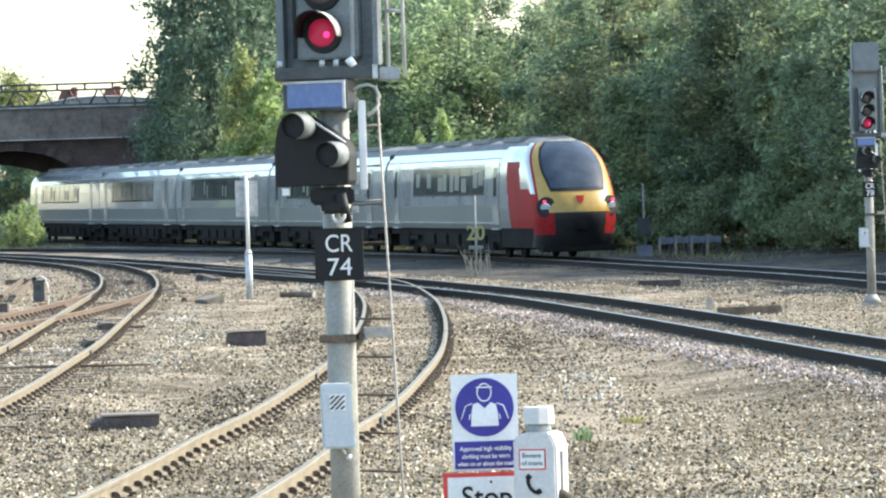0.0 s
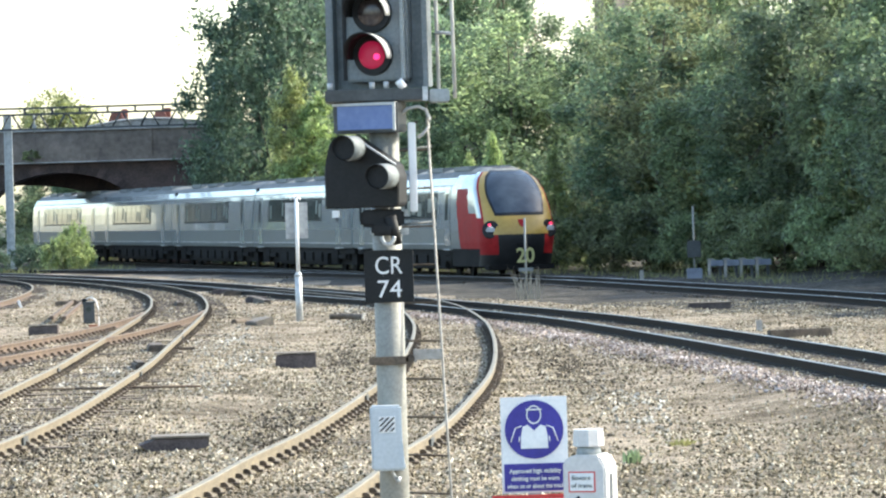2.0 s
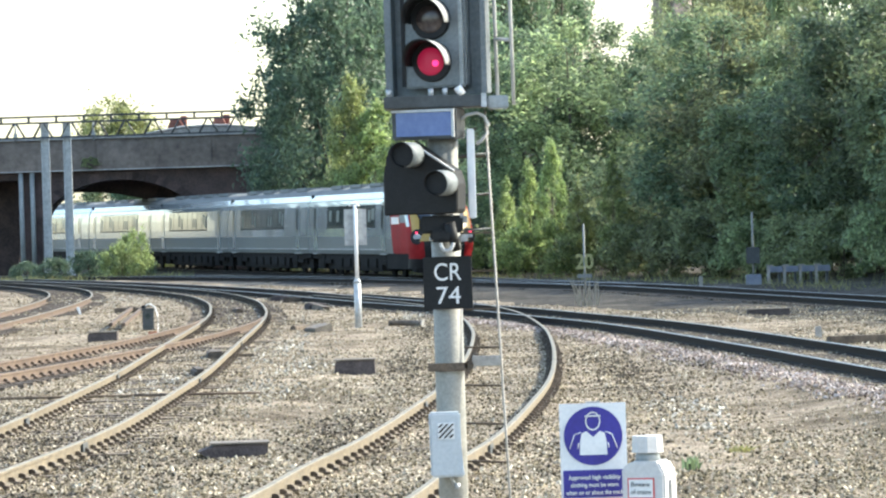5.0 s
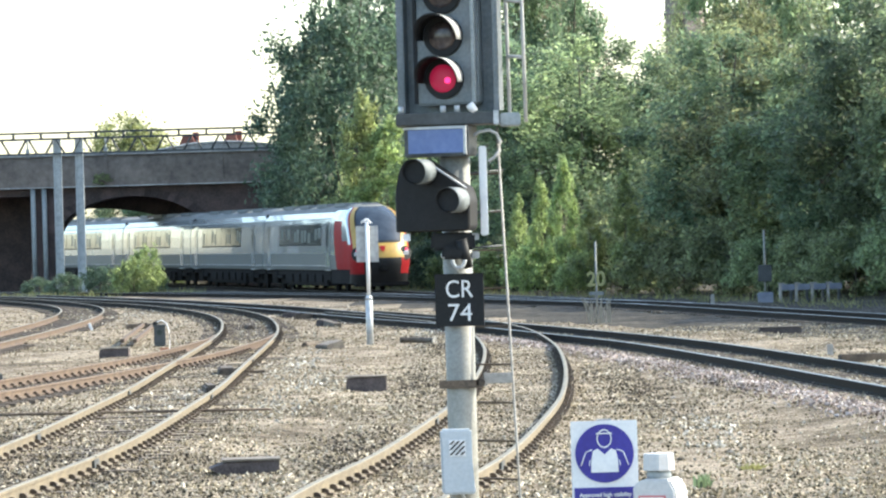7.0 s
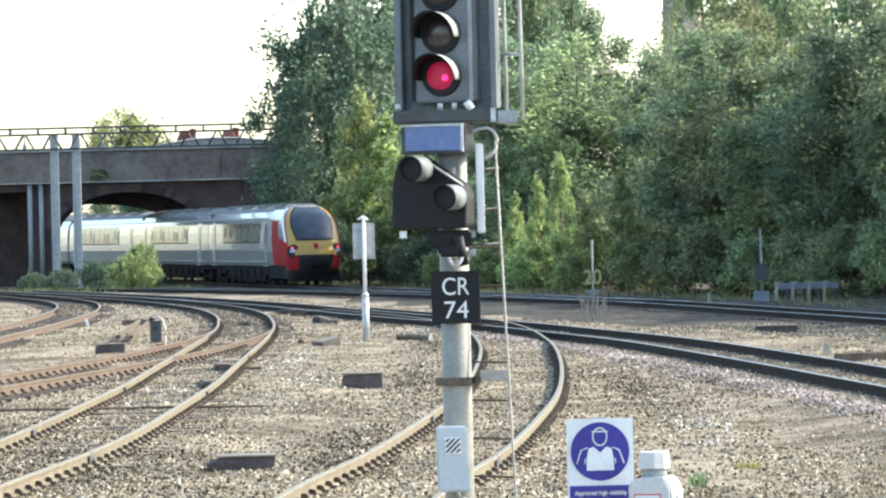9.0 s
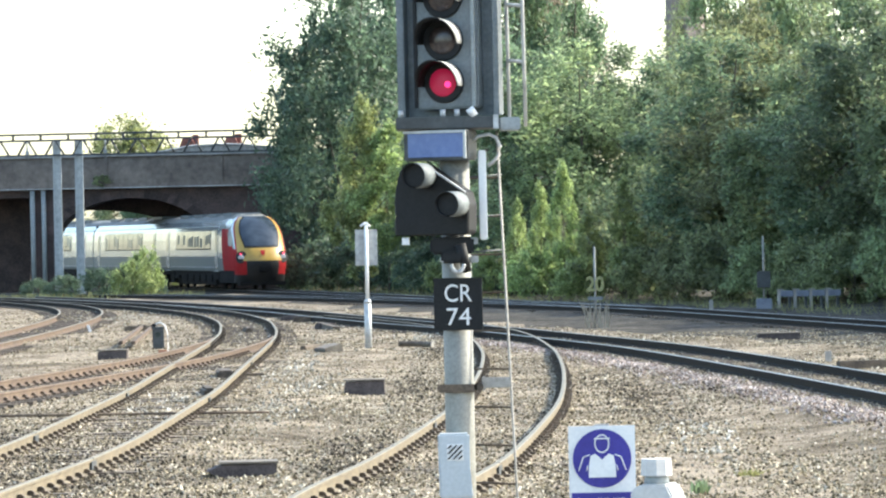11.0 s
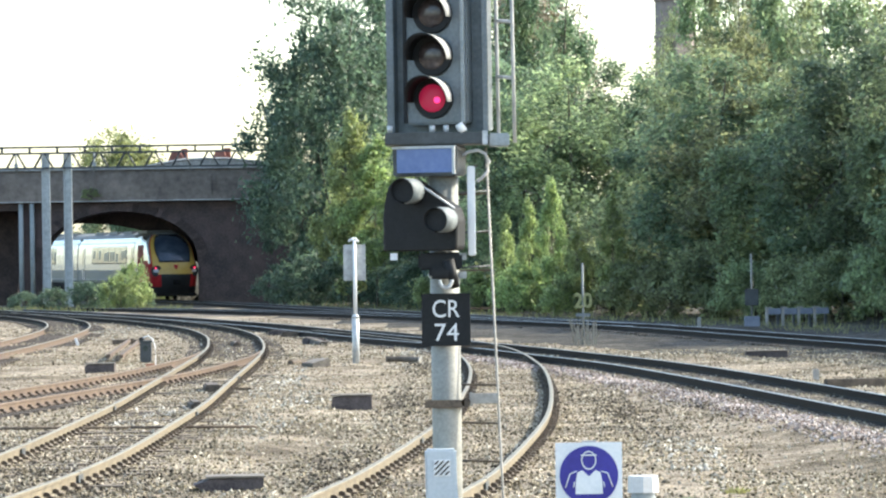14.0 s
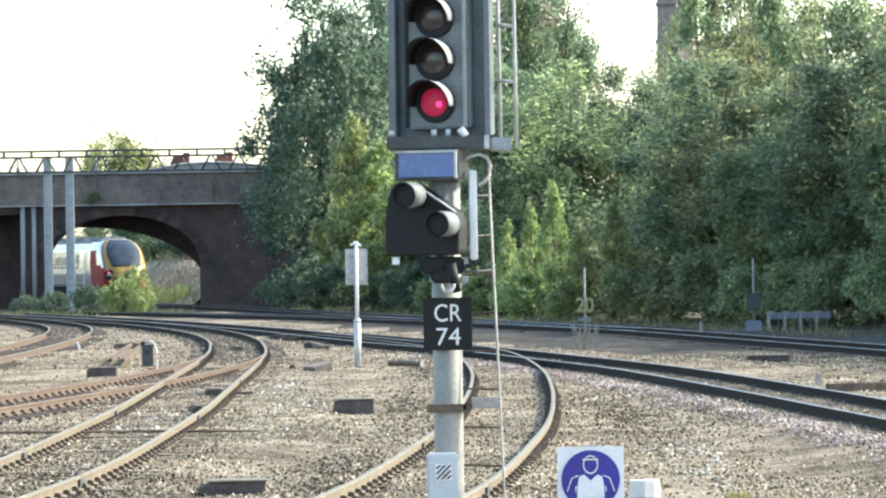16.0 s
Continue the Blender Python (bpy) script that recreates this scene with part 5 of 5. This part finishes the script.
    for x, y in ((-5.9, 133), (-4.25, 80)):
        m = thing("rail_anchor", "dark lump of rail hardware in the ballast", "hardware", pose(x, y, -0.16, rz=6))
        part("block", box(B(), -0.1, 0.1, -0.8, 0.8, -0.1, 0.12, 0.04), M["iron"], m)
    for x, y, a0, a1, rad in ((-1.25, 110.5, 10, 100, 0.7), (-2.9, 109.5, 90, 170, 0.7)):
        m = thing("cable_duct", "curved dark cable duct half buried in ballast", "cable duct", pose(x, y, -0.13))
        bm = B()
        pts = [(rad * math.cos(radians(a)), rad * 3 * math.sin(radians(a)), 0) for a in np.linspace(a0, a1, 9)]
        tube(bm, pts, 0.07)
        part("pipe", bm, M["timber"], m)
        part("pipe_end", rod(B(), pts[0], (pts[0][0] + 0.03, pts[0][1] - 0.02, 0), 0.085, sides=10), M["concrete"], m, "pale broken pipe end")
    # dwarf ground signal near the branch
    d = thing("ground_signal", "small dark ground signal with a red foot", "ground signal", pose(-6.95, 109.6, -0.2))
    part("case", box(B(), -0.13, 0.13, -0.1, 0.12, 0.15, 0.62, 0.03), M["dark_steel"], d)
    part("cap", box(B(), -0.16, 0.16, -0.14, 0.14, 0.6, 0.66, 0.02), M["dark_steel"], d)
    part("foot", box(B(), 0.0, 0.2, -0.1, 0.1, -0.05, 0.12, 0.01), M["tile"], d, "faded red foot")
    part("lens", rod(B(), (0, -0.13, 0.48), (0, -0.1, 0.48), 0.06, sides=14), M["glass"], d)
    part("hoop", tube(B(), [(-0.12, 0.16, 0.6), (-0.08, 0.16, 0.72), (0.04, 0.16, 0.76), (0.16, 0.16, 0.68), (0.21, 0.16, 0.5), (0.22, 0.16, 0.2), (0.2, 0.16, -0.05)], 0.014), M["white"], d, "bent white guard hoop")
    part("top_lug", box(B(), -0.16, -0.04, -0.08, 0.08, 0.66, 0.73, 0.02), M["black"], d)
    for k, (x, y) in enumerate(((-6.62, 109.0), (-6.5, 107.8), (-6.72, 108.0), (-6.4, 109.9))):
        c = thing("red_fragment", "faded red plastic fragment on the ballast", "debris", pose(x, y, ground_height(x, y) + 0.03, rx=12 * k, rz=50 * k), group="red fragments")
        part("piece", box(B(), -0.07, 0.07, -0.05, 0.05, -0.02, 0.03, 0.01), M["red"], c)
    q = thing("marker_post", "short dark iron stub beside the branch", "post", pose(-8.65, 88.6, -0.18))
    part("stub", box(B(), -0.04, 0.04, -0.04, 0.04, -0.1, 0.17, 0.01), M["dark_steel"], q)
    q = thing("marker_post", "short leaning white stake by the siding", "post", pose(-10.9, 140, -0.2, ry=-20))
    part("stub", box(B(), -0.04, 0.04, -0.04, 0.04, -0.1, 0.22, 0.01), M["white"], q)
    # blue-grey frames by the trees
    for i in range(4):
        f = thing("cable_stand", "small blue-grey steel stand at the lineside", "stand", pose(10.8 + i * 0.52, 153.5, -0.2, rz=8), group="row of lineside frames")
        part("upright", box(B(), -0.24, -0.16, -0.08, 0.08, -0.1, 0.62, 0.01), M["concrete"], f, "pale upright")
        part("upright", box(B(), 0.12, 0.2, -0.06, 0.08, -0.1, 0.5, 0.01), M["dark_steel"], f)
        part("top", box(B(), -0.16, 0.26, -0.1, 0.1, 0.4, 0.6, 0.01), M["grey_blue"], f)
        part("cap", box(B(), -0.25, -0.06, -0.1, 0.1, 0.6, 0.65, 0.01), M["concrete"], f)
    p = thing("lineside_post", "thin grey lineside post with a dark box", "post", pose(10.15, 154, -0.2))
    part("post", rod(B(), (0, 0, -0.2), (0, 0, 2.4), 0.035, sides=10), M["post_grey"], p)
    part("case", box(B(), -0.22, 0.22, -0.1, 0.1, 0.7, 1.25, 0.02), M["dark_steel"], p)
    part("base", box(B(), -0.25, 0.25, -0.15, 0.15, -0.1, 0.35, 0.02), M["grey_blue"], p)
    for x, y, h in ((8.3, 152, 0.35), (7.3, 92, 0.2)):
        q = thing("marker_post", "short pale marker post", "post", pose(x, y, -0.18))
        part("stub", box(B(), -0.06, 0.06, -0.05, 0.05, -0.1, h, 0.01), M["concrete"], q)


build_lineside()


def bank_height(x, y):
    """The cutting side to the right of the line beyond the bridge."""
    track = float(np.interp(y, [258, 265, 290, 310], [-16.0, -17.63, -24.55, -30.9]))
    return -0.3 + max(0.0, min(2.6, (x - track - 1.9) * 0.75)) + 0.16 * noise.noise((x, y, 1)) + 0.07 * noise.noise((x * 3, y * 2, 4))


def tuft(name, label, x, y, n, h, spread, material, seed, z=None):
    """Thin blades or stalks that fan out from one root."""
    rng = random.Random(seed)
    verts, faces = [], []
    for _ in range(n):
        a, r = rng.uniform(0, math.tau), spread * rng.random()
        bx, by = rng.gauss(0, spread * 0.35), rng.gauss(0, spread * 0.35)
        w, hh = rng.uniform(0.006, 0.018), h * rng.uniform(0.45, 1.0)
        tx, ty = bx + r * math.cos(a), by + r * math.sin(a)
        b = len(verts)
        verts += [(bx - w, by, -0.05), (bx + w, by, -0.05), ((bx + tx) / 2 + w, (by + ty) / 2, hh * 0.6), ((bx + tx) / 2 - w, (by + ty) / 2, hh * 0.6), (tx, ty, hh)]
        faces += [(b, b + 1, b + 2, b + 3), (b + 3, b + 2, b + 4)]
    t = thing(name, label, "plant", pose(x, y, ground_height(x, y) if z is None else z))
    ob = new("foliage", plain("foliage", verts, faces, material))
    ob.parent = t
    return t


def build_weeds():
    tuft("dead_weed", "dry pale weed stalks at the foot of the speed sign", 3.85, 128.8, 22, 1.0, 0.5, M["dead"], 3)
    for k, (x, y) in enumerate(((-15.7, 263.5), (-15.0, 264), (-14.5, 262.5), (-15.3, 266))):
        tuft("tall_weed", "tall spiky sunlit weeds on the dry bank", x, y, 70, 1.5 - 0.2 * k, 0.6, M["leaf_pale"], 30 + k, bank_height(x, y))
    tuft("weed", "small bright green weed in the ballast", 1.35, 52.5, 36, 0.14, 0.1, M["leaf_olive"], 4)
    tuft("weed", "small green weed in the ballast", 2.42, 47.0, 26, 0.16, 0.1, M["leaf"], 5)
    tuft("weed", "low green weed in the ballast", 3.1, 50, 40, 0.08, 0.2, M["grass"], 6)
    rng = random.Random(9)
    verts, faces = [], []
    edge = spline([(13.5, 138), (11.2, 152), (8.6, 165), (5.2, 178), (1.8, 192), (-0.8, 206), (-3.5, 220), (-7.5, 238)], 0.05)[0]
    for x, y in edge:
        bx, by = x + rng.gauss(0, 0.7), y + rng.gauss(0, 0.7)
        h, w = rng.uniform(0.06, 0.2) + 0.4 * rng.random() ** 5, rng.uniform(0.006, 0.018)
        b = len(verts)
        verts += [(bx - w, by, -0.25), (bx + w, by, -0.25), (bx + rng.gauss(0, 0.15), by + rng.gauss(0, 0.15), h - 0.2)]
        faces.append((b, b + 1, b + 2))
    for k in range(900):
        bx, by = rng.uniform(-22, -12), rng.uniform(219, 226)
        h, w = rng.uniform(0.1, 0.4), rng.uniform(0.015, 0.04)
        b = len(verts)
        verts += [(bx - w, by, -0.25), (bx + w, by, -0.25), (bx + rng.gauss(0, 0.15), by, h - 0.2)]
        faces.append((b, b + 1, b + 2))
    tagged(new("lineside_grass", plain("lineside_grass", verts, faces, M["grass"])), "dry lineside grass below the trees", "grass", kind="stuff")


build_weeds()


# ---- beyond the bridge ----
def build_beyond():
    tower = thing("brick_tower", "weathered brick tower with a cornice rising behind the trees", "tower", pose(20.2, 400, 0))
    bm = rod(B(), (0, 0, -0.5), (0, 0, 26.0), 1.85, 1.70, sides=8)
    for f in bm.faces:
        f.smooth = False
    part("shaft", bm, M["tower"], tower)
    for z, r in ((26.0, 2.0), (26.4, 2.15), (23.4, 1.84), (20.2, 1.87)):
        part("cornice", rod(B(), (0, 0, z), (0, 0, z + 0.35), r, sides=8), M["tower"], tower)
    part("window", box(B(), -0.9, -0.35, -1.78, -1.5, 19.0, 20.0), M["black"], tower)
    for k in range(4):
        part("ladder_rung", box(B(), -1.95, -1.8, -0.6, -0.5, 19.2 + k * 0.7, 19.3 + k * 0.7), M["iron"], tower)
    for x, w in ((-16.9, 0.6), (-14.1, 0.55)):
        h = thing("house", "brick house gable with an orange tiled roof beyond the bridge", "house", pose(x, 300, 0), group="houses beyond the bridge")
        part("wall", box(B(), -w, w, 0, 6, -0.5, 7.8), M["brick_red"], h)
        part("roof", prism(B(), [(-w - 0.2, 7.8), (w + 0.2, 7.8), (0.25, 9.1), (-0.25, 9.1)], -0.2, 6.2), M["brick_red"], h, "orange tiled roof")
        part("chimney", box(B(), w - 0.3, w + 0.1, 0.5, 1.2, 7.2, 9.25, 0.03), M["brick_red"], h)
    verts, faces = [], []
    xs, ys = np.linspace(-30, 0, 46), np.linspace(258.2, 310, 40)
    for y in ys:
        for x in xs:
            verts.append((x, y, bank_height(x, y)))
    for j in range(39):
        for i in range(45):
            faces.append((j * 46 + i, j * 46 + i + 1, j * 46 + i + 47, j * 46 + i + 46))
    tagged(new("cutting_bank", plain("cutting_bank", verts, faces, M["dry_bank"], True)), "sunlit dry grass bank beyond the arch", "bank", kind="structure")
    rng = random.Random(21)
    verts, faces = [], []
    for _ in range(2600):
        y = rng.uniform(258.6, 282)
        x = rng.uniform(-16.5, -11.5) - (y - 258) * 0.2
        h, w, b = rng.uniform(0.12, 0.5), rng.uniform(0.012, 0.03), len(verts)
        z = bank_height(x, y) - 0.05
        verts += [(x - w, y, z), (x + w, y, z), (x + rng.gauss(0, 0.12), y + rng.gauss(0, 0.12), z + h)]
        faces.append((b, b + 1, b + 2))
    tagged(new("bank_grass", plain("bank_grass", verts, faces, M["dead"])), "dry pale grass on the cutting bank", "grass", kind="stuff")


build_beyond()


# ---- loose stones ----
def build_stones():
    rng = np.random.default_rng(5)
    base = np.array([(1, 0, 0), (-0.5, 0.87, 0), (-0.5, -0.87, 0), (0.1, 0, 0.75), (0.05, 0.1, -0.6)])
    tri = np.array([(0, 1, 3), (1, 2, 3), (2, 0, 3), (1, 0, 4), (2, 1, 4), (0, 2, 4)])

    def scatter(label, x, y, small, big, material):
        n = len(x)
        z = np.array([ground_height(a, b) for a, b in zip(x, y)])
        size = small + big * rng.random(n) ** 2
        a = rng.random(n) * math.tau
        v = base[None] * (1 + 0.35 * rng.normal(size=(n, 5, 3))) * size[:, None, None]
        v[:, :, 2] += v[:, :, 0] * rng.normal(size=(n, 1)) * 0.5
        c, s = np.cos(a)[:, None], np.sin(a)[:, None]
        vx, vy = v[:, :, 0] * c - v[:, :, 1] * s, v[:, :, 0] * s + v[:, :, 1] * c
        verts = np.stack([vx + x[:, None], vy + y[:, None], v[:, :, 2] + (z + 0.5 * size)[:, None]], axis=2).reshape(-1, 3)
        faces = (tri[None] + (np.arange(n) * 5)[:, None, None]).reshape(-1, 3)
        tagged(new("loose_ballast", plain("loose_ballast", verts.tolist(), faces.tolist(), material)), label, "ballast", kind="stuff")

    def patch(x, y, spots):
        """How far places lie inside soft patches (middle x, y and half sizes), 0 to 1."""
        v = np.zeros(len(x))
        for px, py, a, b in spots:
            v = np.maximum(v, np.exp(-((x - px) / a) ** 2 - ((y - py) / b) ** 2))
        return v

    dirt = [(-2.1, 104, 1.2, 12), (-9.4, 108, 2.4, 20), (-0.8, 126, 1.6, 8), (4.6, 62, 1.0, 9), (2.6, 52, 0.6, 6), (-2.2, 64, 0.7, 5), (6.2, 100, 1.2, 9), (-8.0, 60, 1.0, 6)]
    n = 158000
    y = 36 + 84 * rng.random(n) ** 1.3
    x = rng.uniform(-0.1, 0.128, n) * y
    keep = rng.random(n) > 0.85 * patch(x, y, dirt)
    scatter("loose crushed stones scattered over the ballast", x[keep], y[keep], 0.0095, 0.019, M["stone"])
    fresh = [(-3.3, 94, 0.55, 9), (-4.7, 76, 0.55, 5), (-2.6, 86, 0.5, 6), (-0.6, 118, 0.7, 8), (-11.6, 160, 1.5, 9), (3.4, 58, 0.5, 8), (-2.9, 72, 0.5, 4)]
    n = 60000
    y = rng.uniform(44, 170, n)
    x = rng.uniform(-0.1, 0.06, n) * y
    keep = rng.random(n) < patch(x, y, fresh)
    scatter("fresh pale stones in patches on the ballast", x[keep], y[keep], 0.014, 0.026, M["pale_stone"])
    oily = [(-0.75, 82, 0.35, 8), (-5.2, 51, 1.7, 8), (-1.2, 56, 0.5, 5), (-0.4, 108, 0.4, 6), (2.9, 76, 0.6, 9), (4.4, 84, 0.4, 9), (1.6, 50, 0.5, 4), (-6.0, 60, 0.5, 6)]
    n = 110000
    y = rng.uniform(42, 125, n)
    x = rng.uniform(-0.1, 0.08, n) * y
    keep = rng.random(n) < patch(x, y, oily)
    scatter("dark oily stones in patches on the ballast", x[keep], y[keep], 0.012, 0.022, M["dark_stone"])
    n = 32000
    y = rng.uniform(112, 185, n)
    x = rng.uniform(-0.1, 0.115, n) * y
    keep = x < np.interp(y, [112, 120, 135, 160, 190], [6.3, 4.6, 1.8, -2, -8])
    x, y = x[keep], y[keep]
    scatter("coarse loose stones round the far tracks", x, y, 0.013, 0.028, M["stone"])
    n = 17000
    y = rng.uniform(48, 116, n)
    scatter("fresh pinkish stones on the ballast shoulder", np.interp(y, *LINES["through"]) - 1.8 + rng.normal(size=n) * 0.27, y, 0.014, 0.024, M["pink_stone"])


build_stones()


# ---- what moves ----
def motions():
    """The train runs away along the far line and under the bridge, at an even pace."""
    far = CURVES["far"]
    for i, car in enumerate(CARS):
        rows = []
        for k in range(33):
            t = k * 0.5
            tip = 62.12 + 7.896 * t + 0.004 * t * t
            mid = tip + 1.05 + CAR_L / 2 + i * PITCH
            a, _ = along(far, mid - 7.8)
            b, _ = along(far, mid + 7.8)
            c = (a + b) / 2
            d = a - b
            rows.append((t, pose(c[0], c[1], 0.0, rz=math.degrees(math.atan2(-d[0], d[1])))))
        walk(car, rows)


motions()
